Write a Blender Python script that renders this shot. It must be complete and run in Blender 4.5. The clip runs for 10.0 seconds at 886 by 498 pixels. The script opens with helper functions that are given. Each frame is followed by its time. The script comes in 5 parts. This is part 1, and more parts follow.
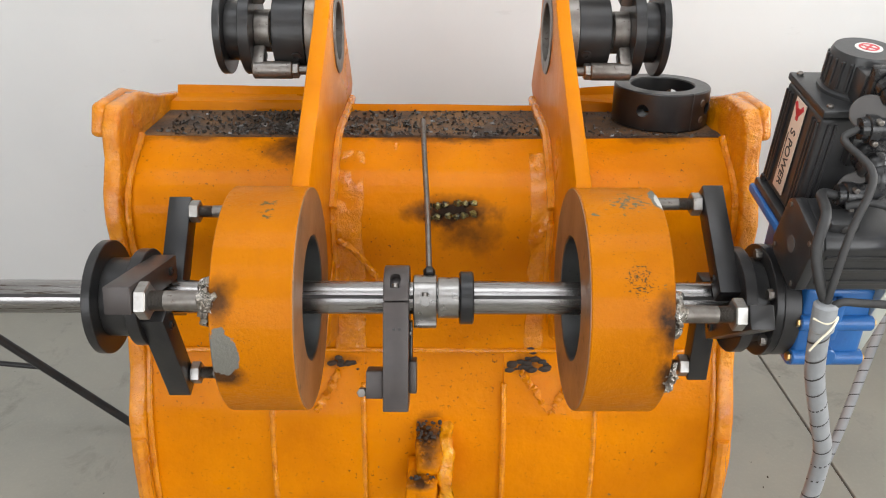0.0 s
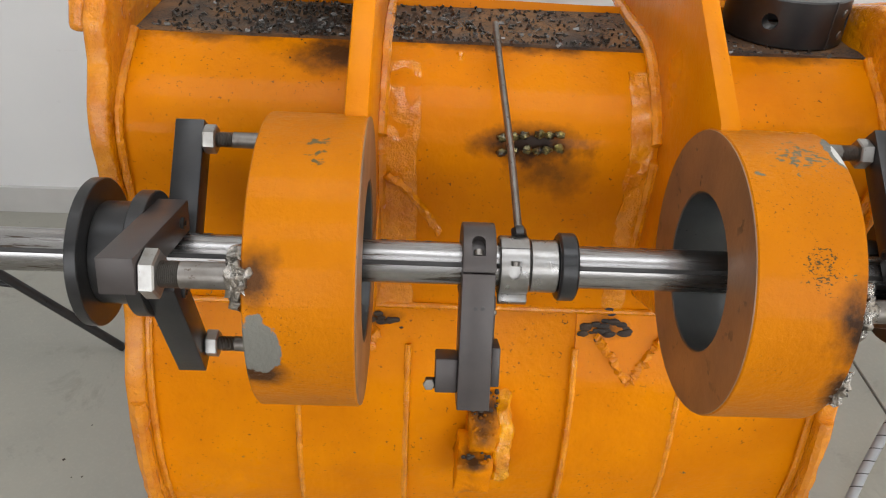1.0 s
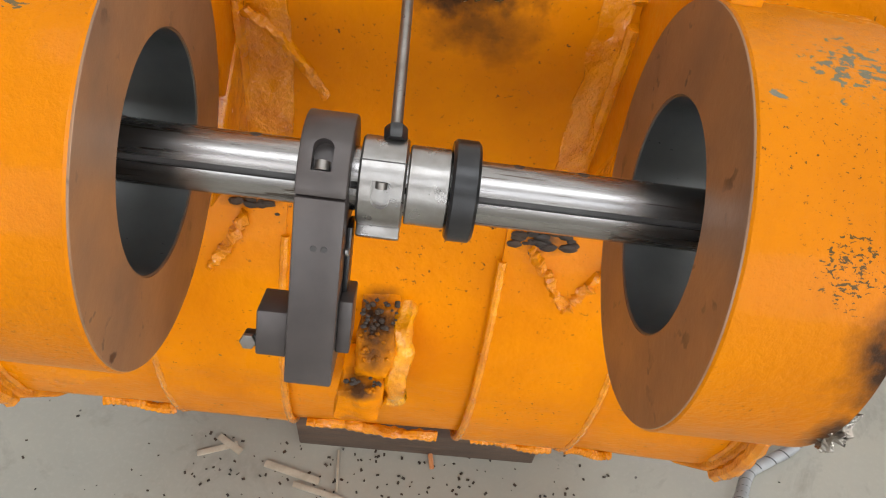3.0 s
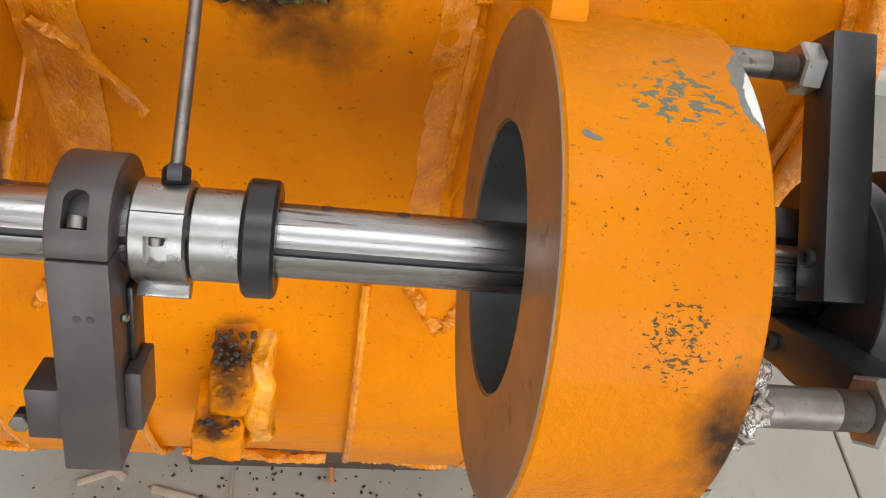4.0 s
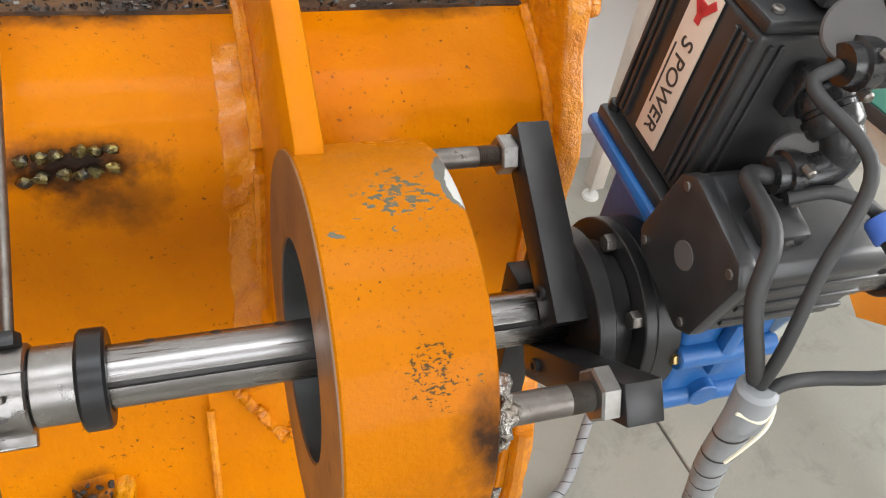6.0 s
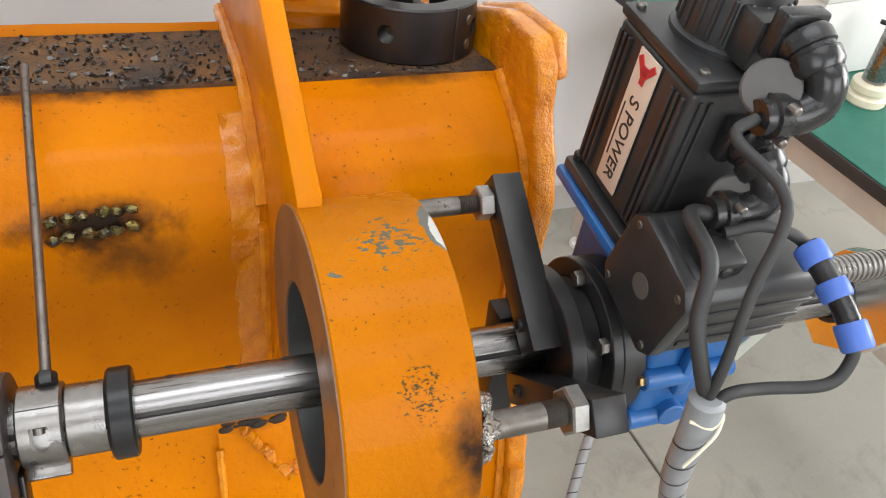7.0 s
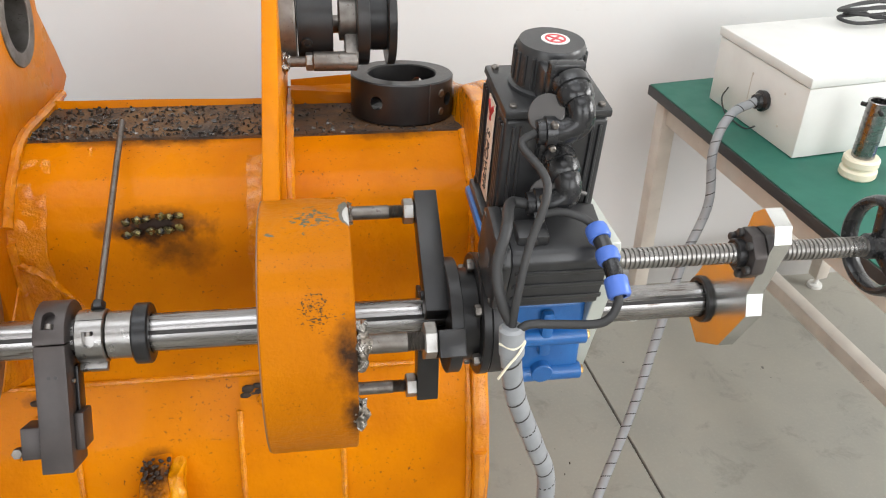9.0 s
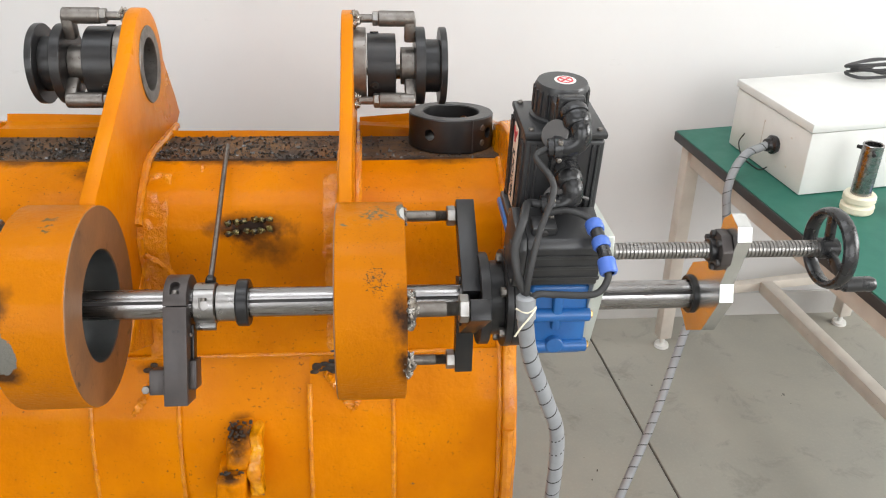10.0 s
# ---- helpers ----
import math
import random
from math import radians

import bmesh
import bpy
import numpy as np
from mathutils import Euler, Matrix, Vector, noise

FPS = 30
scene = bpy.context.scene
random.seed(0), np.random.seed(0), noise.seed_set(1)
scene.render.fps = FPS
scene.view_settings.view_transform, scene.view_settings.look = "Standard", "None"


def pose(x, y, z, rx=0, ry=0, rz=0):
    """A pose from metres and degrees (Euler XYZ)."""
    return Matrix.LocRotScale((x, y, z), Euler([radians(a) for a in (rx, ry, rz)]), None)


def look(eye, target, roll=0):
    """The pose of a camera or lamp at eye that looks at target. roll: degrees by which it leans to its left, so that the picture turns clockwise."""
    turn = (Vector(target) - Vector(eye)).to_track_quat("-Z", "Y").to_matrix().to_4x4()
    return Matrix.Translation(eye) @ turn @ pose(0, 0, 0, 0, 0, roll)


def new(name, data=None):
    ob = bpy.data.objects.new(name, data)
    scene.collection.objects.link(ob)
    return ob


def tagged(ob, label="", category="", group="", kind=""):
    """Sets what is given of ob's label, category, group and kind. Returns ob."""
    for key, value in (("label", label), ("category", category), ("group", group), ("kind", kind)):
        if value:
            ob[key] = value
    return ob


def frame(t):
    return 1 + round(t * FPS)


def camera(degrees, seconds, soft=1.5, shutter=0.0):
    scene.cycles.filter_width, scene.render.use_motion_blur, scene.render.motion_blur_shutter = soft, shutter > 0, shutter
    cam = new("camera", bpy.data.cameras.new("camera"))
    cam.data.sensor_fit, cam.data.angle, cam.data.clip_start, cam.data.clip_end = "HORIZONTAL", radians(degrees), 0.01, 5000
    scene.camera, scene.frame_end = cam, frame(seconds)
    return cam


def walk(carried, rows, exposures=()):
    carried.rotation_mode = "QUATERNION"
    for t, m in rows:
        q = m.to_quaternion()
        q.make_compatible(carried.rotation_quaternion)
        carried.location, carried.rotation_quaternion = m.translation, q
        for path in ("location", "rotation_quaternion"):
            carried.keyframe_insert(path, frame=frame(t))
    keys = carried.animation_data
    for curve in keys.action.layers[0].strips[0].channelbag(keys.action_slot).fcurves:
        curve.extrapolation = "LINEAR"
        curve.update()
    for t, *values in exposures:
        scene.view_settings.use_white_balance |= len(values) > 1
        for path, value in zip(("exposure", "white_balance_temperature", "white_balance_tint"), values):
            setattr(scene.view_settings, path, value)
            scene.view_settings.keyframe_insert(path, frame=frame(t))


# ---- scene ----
cam = camera(58.14, 10.0, soft=1.1)
PATH = [
    (0, (0.0807, -0.8680, 1.5479), (0.0587, 0.4108, 0.7642), -2.14),
    (0.5, (0.0345, -0.7644, 1.5122), (0.0217, 0.4611, 0.6472), -0.89),
    (1, (-0.0393, -0.6212, 1.4772), (-0.0252, 0.5335, 0.5199), 0.71),
    (1.5, (-0.0671, -0.5520, 1.4415), (-0.0310, 0.5250, 0.3981), 2.44),
    (2, (-0.0480, -0.4976, 1.4130), (-0.0124, 0.5040, 0.2970), 4.09),
    (2.2, (-0.0344, -0.4718, 1.4025), (-0.0013, 0.5025, 0.2625), 4.82),
    (3.3, (0.1104, -0.3233, 1.3413), (0.1584, 0.5448, 0.1190), 8.49),
    (3.5, (0.1263, -0.3052, 1.3376), (0.1997, 0.5511, 0.1082), 9.56),
    (4, (0.1548, -0.2710, 1.3280), (0.2976, 0.5821, 0.1025), 11.00),
    (4.5, (0.1653, -0.2759, 1.3376), (0.3963, 0.5911, 0.1356), 11.56),
    (5, (0.1712, -0.3140, 1.3693), (0.4872, 0.5826, 0.2091), 11.12),
    (5.5, (0.1810, -0.3447, 1.3931), (0.5566, 0.5925, 0.2838), 9.86),
    (6, (0.1797, -0.3583, 1.4081), (0.5960, 0.6181, 0.3483), 8.75),
    (6.2, (0.1769, -0.3655, 1.4185), (0.6060, 0.6236, 0.3756), 8.45),
    (7.3, (0.1512, -0.4499, 1.4589), (0.5836, 0.6164, 0.4966), 6.04),
    (7.5, (0.1419, -0.4750, 1.4635), (0.5635, 0.6082, 0.5153), 5.38),
    (8, (0.1431, -0.5415, 1.4846), (0.5088, 0.5915, 0.5721), 3.38),
    (8.5, (0.2277, -0.6177, 1.5113), (0.5108, 0.5686, 0.6380), 1.55),
    (9, (0.3209, -0.7516, 1.5287), (0.5166, 0.4810, 0.6966), 0.40),
    (9.5, (0.3433, -0.8590, 1.5600), (0.4737, 0.4112, 0.7729), -0.26),
    (10, (0.3111, -1.0082, 1.5911), (0.4131, 0.2905, 0.8474), -0.52),
]
walk(cam, [(t, look(eye, target, roll)) for t, eye, target, roll in PATH],
     exposures=((0, 0.0), (1.0, -0.08), (2.0, 0.02), (3.5, 0.25), (5.0, 0.22), (6.0, 0.16), (8.0, 0.05), (10.0, 0.0)))

# ---- frame of the machine: x along the boring bar, y to the back, z up, the bar's axis at its origin ----
ASM = Matrix.Translation((0, 0, 0.9425)) @ pose(0, 0, 0, 0, 2.2, 0)
XC = 0.052
RB = 0.022

# ---- world and light ----
world = bpy.data.worlds.new("world")
scene.world = world
world.use_nodes = True
wn = world.node_tree
sky = wn.nodes.new("ShaderNodeTexSky")
sky.sky_type = "NISHITA"
sky.sun_disc = False
sky.sun_elevation = radians(48)
sky.sun_rotation = radians(200)
wn.links.new(sky.outputs[0], wn.nodes["Background"].inputs[0])
wn.nodes["Background"].inputs[1].default_value = 0.12


def lamp(name, m, sx, sy, watts, colour=(1, 1, 1)):
    d = bpy.data.lights.new(name, "AREA")
    d.shape, d.size, d.size_y, d.energy, d.color = "RECTANGLE", sx, sy, watts, colour
    ob = new(name, d)
    ob.matrix_world = m
    return ob


ROOF = 4.2
# Added area lamps: assumed, unseen windows in front and right, roof lights overhead.
lamp("window_daylight", look((-1.6, -3.45, 2.3), (0.0, 1.0, 0.8)), 2.4, 2.0, 50, (1.0, 0.99, 0.97))
lamp("window_daylight", look((1.9, -3.45, 2.3), (0.8, 1.0, 0.8)), 2.4, 2.0, 68, (1.0, 0.99, 0.97))
lamp("window_daylight", look((5.1, -0.9, 2.2), (1.0, 0.3, 0.5)), 2.6, 2.0, 205, (1.0, 0.99, 0.97))
lamp("skylight_daylight", pose(0.1, 0.1, ROOF - 0.06), 3.0, 1.0, 42, (0.97, 0.99, 1.0))
lamp("skylight_daylight", pose(0.1, -1.9, ROOF - 0.06), 3.0, 1.0, 26, (0.97, 0.99, 1.0))


# ---- materials ----
def nodes_of(name):
    m = bpy.data.materials.new(name)
    m.use_nodes = True
    nt = m.node_tree
    return m, nt, nt.nodes["Principled BSDF"]


def tex_coord(nt, scale=(1, 1, 1)):
    tc = nt.nodes.new("ShaderNodeTexCoord")
    mp = nt.nodes.new("ShaderNodeMapping")
    mp.inputs["Scale"].default_value = scale
    nt.links.new(tc.outputs["Object"], mp.inputs["Vector"])
    return mp.outputs[0]


def noise_tex(nt, vec, scale, detail=4, rough=0.55, distort=0.0):
    n = nt.nodes.new("ShaderNodeTexNoise")
    n.inputs["Scale"].default_value, n.inputs["Detail"].default_value = scale, detail
    n.inputs["Roughness"].default_value, n.inputs["Distortion"].default_value = rough, distort
    nt.links.new(vec, n.inputs["Vector"])
    return n.outputs["Fac"]


def ramp(nt, fac, lo, hi, c0=(0, 0, 0, 1), c1=(1, 1, 1, 1)):
    r = nt.nodes.new("ShaderNodeValToRGB")
    e = r.color_ramp.elements
    e[0].position, e[1].position, e[0].color, e[1].color = lo, hi, c0, c1
    nt.links.new(fac, r.inputs[0])
    return r.outputs[0]


def mix(nt, fac, a, b):
    m = nt.nodes.new("ShaderNodeMix")
    m.data_type = "RGBA"
    for sock, v in ((m.inputs[0], fac), (m.inputs[6], a), (m.inputs[7], b)):
        if isinstance(v, bpy.types.NodeSocket):
            nt.links.new(v, sock)
        elif isinstance(v, float):
            sock.default_value = v
        else:
            sock.default_value = (*v, 1)
    return m.outputs[2]


def math_node(nt, op, a, b):
    m = nt.nodes.new("ShaderNodeMath")
    m.operation = op
    for sock, v in zip(m.inputs, (a, b)):
        if isinstance(v, bpy.types.NodeSocket):
            nt.links.new(v, sock)
        else:
            sock.default_value = v
    return m.outputs[0]


def bump(nt, bsdf, height, strength, dist=0.002):
    b = nt.nodes.new("ShaderNodeBump")
    b.inputs["Strength"].default_value, b.inputs["Distance"].default_value = strength, dist
    nt.links.new(height, b.inputs["Height"])
    nt.links.new(b.outputs[0], bsdf.inputs["Normal"])


def surface(name, base, second, rough=0.5, metal=0.0, scale=18, spots=None, spot_scale=160, spot_lo=0.68, bumpy=0.15,
            fine=140, stretch=(1, 1, 1), rough_var=0.15, coat=0.0, bump_dist=0.002):
    """Base colour and a second one in soft patches, fine spots, grain relief, uneven gloss."""
    m, nt, b = nodes_of(name)
    v = tex_coord(nt, stretch)
    big = noise_tex(nt, v, scale, 5)
    col = mix(nt, ramp(nt, big, 0.35, 0.68), base, second)
    grain = noise_tex(nt, v, fine, 5, 0.65)
    if spots:
        patch = ramp(nt, noise_tex(nt, v, scale * 1.7, 3), 0.42, 0.62)
        sp = ramp(nt, noise_tex(nt, v, spot_scale, 3, 0.6), spot_lo, spot_lo + 0.03)
        col = mix(nt, math_node(nt, "MULTIPLY", sp, patch), col, spots)
    nt.links.new(col, b.inputs["Base Color"])
    r = nt.nodes.new("ShaderNodeMapRange")
    r.inputs["To Min"].default_value, r.inputs["To Max"].default_value = max(0.03, rough - rough_var), rough + rough_var
    nt.links.new(big, r.inputs[0])
    nt.links.new(r.outputs[0], b.inputs["Roughness"])
    b.inputs["Metallic"].default_value = metal
    b.inputs["Coat Weight"].default_value = coat
    b.inputs["Coat Roughness"].default_value = 0.18
    if "orange" in name or "yellow" in name:
        b.inputs["Specular IOR Level"].default_value = 0.34 if "lumpy" in name else 0.10
    if bumpy:
        bump(nt, b, math_node(nt, "ADD", math_node(nt, "MULTIPLY", big, 1.5), grain), bumpy, bump_dist)
    return m


PAINT = surface("orange_paint", (0.64, 0.208, 0.0003), (0.54, 0.160, 0.0003), 0.32, 0, 7, (0.10, 0.035, 0.008), 210, 0.70, 0.7, 60, coat=0.04)
# Lumpy paint; its base is yellowed to carry glossy highlights of ridges and welds.
PAINT_LUMPY_LIT = surface("highlit_lumpy_orange_paint", (0.76, 0.270, 0.0003), (0.58, 0.170, 0.0003), 0.22, 0, 30, (0.08, 0.03, 0.008), 150, 0.72, 1.0, 90, coat=0.5, bump_dist=0.006)
PAINT_RING = surface("worn_orange_paint", (0.78, 0.290, 0.006), (0.70, 0.240, 0.010), 0.42, 0, 10, (0.06, 0.045, 0.035), 460, 0.645, 0.4, 170, coat=0.06)
PAINT_RUN = surface("lumpy_yellow_paint", (0.86, 0.37, 0.0004), (0.62, 0.20, 0.0003), 0.20, 0, 45, (0.08, 0.03, 0.008), 120, 0.70, 1.0, 80, coat=0.5, bump_dist=0.007)
RUST_FACE = surface("brown_machined_face", (0.235, 0.118, 0.055), (0.155, 0.088, 0.052), 0.40, 0.15, 13, (0.05, 0.028, 0.02), 38, 0.62, 0.15, 120)
SOOT = surface("soot", (0.022, 0.018, 0.015), (0.055, 0.030, 0.014), 0.75, 0, 22, None, bumpy=0.5)
DUST = surface("black_grease_dust", (0.040, 0.027, 0.019), (0.190, 0.092, 0.030), 0.75, 0, 16, (0.012, 0.010, 0.009), 300, 0.53, 0.7, 170, bump_dist=0.004)
BORE = surface("bored_steel", (0.16, 0.165, 0.165), (0.10, 0.105, 0.105), 0.38, 0.8, 9, (0.03, 0.03, 0.03), 150, 0.68, 0.05, 200)
CHROME = surface("polished_bar_steel", (0.36, 0.35, 0.345), (0.25, 0.237, 0.228), 0.27, 1.0, 90, (0.11, 0.085, 0.07), 300, 0.60, 0.03, fine=320, rough_var=0.07, stretch=(0.06, 1, 1))
STEEL = surface("bright_steel", (0.34, 0.33, 0.32), (0.25, 0.235, 0.22), 0.30, 0.95, 40, (0.12, 0.09, 0.07), 260, 0.74, 0.1, 260)
NUT_STEEL = surface("plain_nut_steel", (0.36, 0.35, 0.335), (0.26, 0.245, 0.225), 0.36, 0.9, 60, (0.08, 0.06, 0.045), 220, 0.66, 0.1, 260)
STEEL_DULL = surface("dull_turned_steel", (0.235, 0.218, 0.20), (0.150, 0.132, 0.115), 0.42, 0.85, 45, (0.07, 0.05, 0.035), 200, 0.62, 0.12, 240)
BLACK = surface("blackened_steel", (0.020, 0.020, 0.021), (0.034, 0.032, 0.031), 0.34, 0.35, 22, None, bumpy=0.08, fine=240)
BROWNED = surface("browned_steel", (0.052, 0.044, 0.042), (0.072, 0.060, 0.056), 0.42, 0.3, 26, None, bumpy=0.06, fine=300)
MOTOR = surface("black_motor_paint", (0.020, 0.020, 0.021), (0.032, 0.032, 0.033), 0.36, 0.0, 30, None, bumpy=0.06, fine=420, coat=0.1)
PLASTIC = surface("black_plastic", (0.014, 0.014, 0.015), (0.022, 0.022, 0.023), 0.27, 0, 40, None, bumpy=0.03)
RUBBER = surface("dark_grey_rubber", (0.026, 0.026, 0.027), (0.036, 0.035, 0.034), 0.55, 0, 40, None, bumpy=0.06)
BLUE = surface("blue_gearbox_paint", (0.016, 0.120, 0.36), (0.013, 0.095, 0.30), 0.36, 0, 25, (0.01, 0.05, 0.16), 180, 0.68, 0.25, 130, coat=0.2)
BLUE_PL = surface("blue_plastic", (0.075, 0.165, 0.56), (0.06, 0.14, 0.48), 0.42, 0, 40, None, bumpy=0.03)
ALU = surface("bright_aluminium", (0.74, 0.75, 0.74), (0.66, 0.67, 0.66), 0.24, 1.0, 12, None, bumpy=0.015, fine=320, rough_var=0.04)
ALU_DULL = surface("pale_anodised_aluminium", (0.62, 0.65, 0.60), (0.55, 0.58, 0.54), 0.42, 0.55, 14, None, bumpy=0.03, fine=300)
WELD = surface("bright_weld_bead", (0.46, 0.44, 0.41), (0.20, 0.16, 0.12), 0.28, 0.95, 60, (0.03, 0.025, 0.02), 130, 0.6, 0.8, 120, bump_dist=0.004)
HOSE = surface("grey_hose", (0.30, 0.31, 0.32), (0.25, 0.26, 0.27), 0.45, 0, 30, None, bumpy=0.05)
WHITE_SHEET = surface("white_powder_coat", (0.74, 0.74, 0.71), (0.68, 0.68, 0.65), 0.42, 0, 10, (0.45, 0.42, 0.38), 60, 0.72, 0.05, 300)
GREEN_MAT = surface("green_table_mat", (0.020, 0.150, 0.105), (0.018, 0.130, 0.092), 0.55, 0, 18, None, bumpy=0.05)
BEIGE = surface("beige_steel_frame", (0.62, 0.57, 0.50), (0.54, 0.49, 0.43), 0.45, 0, 16, (0.30, 0.26, 0.2), 80, 0.70, 0.08, 200)
TRIM = surface("black_edge_trim", (0.030, 0.026, 0.026), (0.040, 0.036, 0.035), 0.55, 0, 30, None, bumpy=0.05)
NYLON = surface("ivory_nylon", (0.78, 0.72, 0.56), (0.72, 0.66, 0.50), 0.45, 0, 20, None, bumpy=0.04)
LABEL = surface("pale_label", (0.70, 0.56, 0.45), (0.66, 0.52, 0.42), 0.4, 0, 30, None, bumpy=0.0)
RED = surface("red_print", (0.55, 0.03, 0.04), (0.5, 0.03, 0.04), 0.4, 0, 30, None, bumpy=0.0)
# Dark print colour, also serving as painted shade in keyway and pin holes.
INK_SHADE = surface("dark_print_and_shade", (0.03, 0.028, 0.027), (0.04, 0.035, 0.033), 0.5, 0, 30, None, bumpy=0.0)
WOOD = surface("oily_wood_block", (0.060, 0.038, 0.026), (0.100, 0.062, 0.040), 0.7, 0, 12, (0.02, 0.014, 0.01), 60, 0.6, 0.4, 90, (1, 8, 8))
BRASS = surface("brass_bolt_head", (0.62, 0.42, 0.18), (0.45, 0.28, 0.1), 0.35, 0.9, 60, None, bumpy=0.05)
ORANGE_PL = surface("orange_stripe", (0.85, 0.33, 0.02), (0.8, 0.3, 0.02), 0.4, 0, 30, None, bumpy=0.0)
BARE = surface("scraped_bare_metal", (0.33, 0.33, 0.30), (0.22, 0.21, 0.18), 0.45, 0.5, 60, (0.06, 0.05, 0.04), 130, 0.6, 0.3, 150)
STRAW = surface("pale_splinter", (0.42, 0.36, 0.28), (0.33, 0.28, 0.21), 0.7, 0, 60, None, bumpy=0.2)
GREY_FLAP = surface("grey_rubber_cap", (0.085, 0.080, 0.078), (0.10, 0.094, 0.09), 0.5, 0, 30, None, bumpy=0.05)


def wall_material():
    m, nt, b = nodes_of("white_plaster")
    v = tex_coord(nt)
    c = mix(nt, ramp(nt, noise_tex(nt, v, 1.6, 5), 0.35, 0.7), (0.70, 0.695, 0.685), (0.645, 0.64, 0.635))
    scuff = ramp(nt, noise_tex(nt, tex_coord(nt, (3, 3, 9)), 2.2, 6, 0.7), 0.66, 0.72)
    c = mix(nt, math_node(nt, "MULTIPLY", scuff, 0.35), c, (0.55, 0.54, 0.53))
    nt.links.new(c, b.inputs["Base Color"])
    b.inputs["Roughness"].default_value = 0.7
    bump(nt, b, noise_tex(nt, v, 55, 5), 0.06, 0.003)
    return m


def floor_material():
    m, nt, b = nodes_of("polished_concrete")
    v = tex_coord(nt)
    c = mix(nt, ramp(nt, noise_tex(nt, v, 2.2, 6, 0.6), 0.32, 0.7), (0.325, 0.310, 0.262), (0.255, 0.250, 0.220))
    c = mix(nt, math_node(nt, "MULTIPLY", ramp(nt, noise_tex(nt, v, 7, 5, 0.7, 0.6), 0.56, 0.72), 0.6), c, (0.150, 0.146, 0.128))
    c = mix(nt, ramp(nt, noise_tex(nt, v, 34, 3, 0.5), 0.745, 0.765), c, (0.06, 0.052, 0.045))
    c = mix(nt, math_node(nt, "MULTIPLY", ramp(nt, noise_tex(nt, v, 120, 3), 0.5, 0.8), 0.3), c, (0.36, 0.345, 0.30))
    nt.links.new(c, b.inputs["Base Color"])
    nt.links.new(ramp(nt, noise_tex(nt, v, 5, 4), 0.3, 0.7, (0.30, 0.30, 0.30, 1), (0.48, 0.48, 0.48, 1)), b.inputs["Roughness"])
    bump(nt, b, noise_tex(nt, v, 130, 5), 0.06, 0.002)
    return m


WALL, FLOOR = wall_material(), floor_material()
CEIL = surface("white_ceiling", (0.72, 0.72, 0.72), (0.68, 0.68, 0.68), 0.8, 0, 2, None, bumpy=0.03)
SEAM = surface("dark_joint_filler", (0.07, 0.06, 0.05), (0.10, 0.085, 0.07), 0.8, 0, 30, None, bumpy=0.2)
GLASS_FRAME = surface("grey_window_frame", (0.45, 0.46, 0.47), (0.42, 0.43, 0.44), 0.4, 0, 10, None, bumpy=0.0)


# ---- mesh helpers ----
ORG = {}


def thing(name, at=(0, 0, 0), label="", category="", group="", frame_m=None, kind=""):
    """A top-level empty at a place of its frame; its parts are given in that same frame."""
    ob = new(name)
    ob.empty_display_size = 0.05
    base = ASM if frame_m is None else frame_m
    ob.matrix_world = base @ Matrix.Translation(at)
    ORG[ob.name] = Vector(at)
    return tagged(ob, label, category, group, kind)


def part(name, bm, material, parent, label="", smooth=True, kind=""):
    o = ORG[parent.name]
    if o.length:
        bm.transform(Matrix.Translation(-o))
    bm.normal_update()
    me = bpy.data.meshes.new(name)
    if smooth:
        for f in bm.faces:
            f.smooth = True
        for e in bm.edges:
            if len(e.link_faces) == 2 and e.calc_face_angle(0) > 0.6:
                e.smooth = False
    bm.to_mesh(me)
    bm.free()
    mats = material if isinstance(material, (list, tuple)) else [material]
    for mt in mats:
        me.materials.append(mt)
    ob = new(name, me)
    ob.parent = parent
    ORG[ob.name] = o
    return tagged(ob, label, kind=kind)


def structure(name, bm, material, label, category=""):
    bm.normal_update()
    me = bpy.data.meshes.new(name)
    bm.to_mesh(me)
    bm.free()
    me.materials.append(material)
    return tagged(new(name, me), label, category or name.split("_")[0], kind="structure")


def B():
    return bmesh.new()


def join(bm, other, m=None):
    me = bpy.data.meshes.new("tmp")
    if m is not None:
        other.transform(m)
    other.to_mesh(me)
    other.free()
    bm.from_mesh(me)
    bpy.data.meshes.remove(me)
    return bm


def bevel(bm, w, seg=2, ang=0.5):
    es = [e for e in bm.edges if len(e.link_faces) == 2 and e.calc_face_angle(0) > ang]
    if es and w:
        bmesh.ops.bevel(bm, geom=es, offset=w, segments=seg, affect="EDGES", profile=0.5, clamp_overlap=True)
    return bm


def box(c, size, rot=(0, 0, 0), bev=0.002, seg=2):
    bm = B()
    bmesh.ops.create_cube(bm, size=1)
    bm.transform(Matrix.Diagonal((*size, 1)))
    if bev:
        bevel(bm, bev, seg)
    bm.transform(pose(*c, *rot))
    return bm


def axis_m(p0, p1):
    p0, p1 = Vector(p0), Vector(p1)
    return Matrix.Translation(p0) @ (p1 - p0).to_track_quat("Z", "Y").to_matrix().to_4x4(), (p1 - p0).length


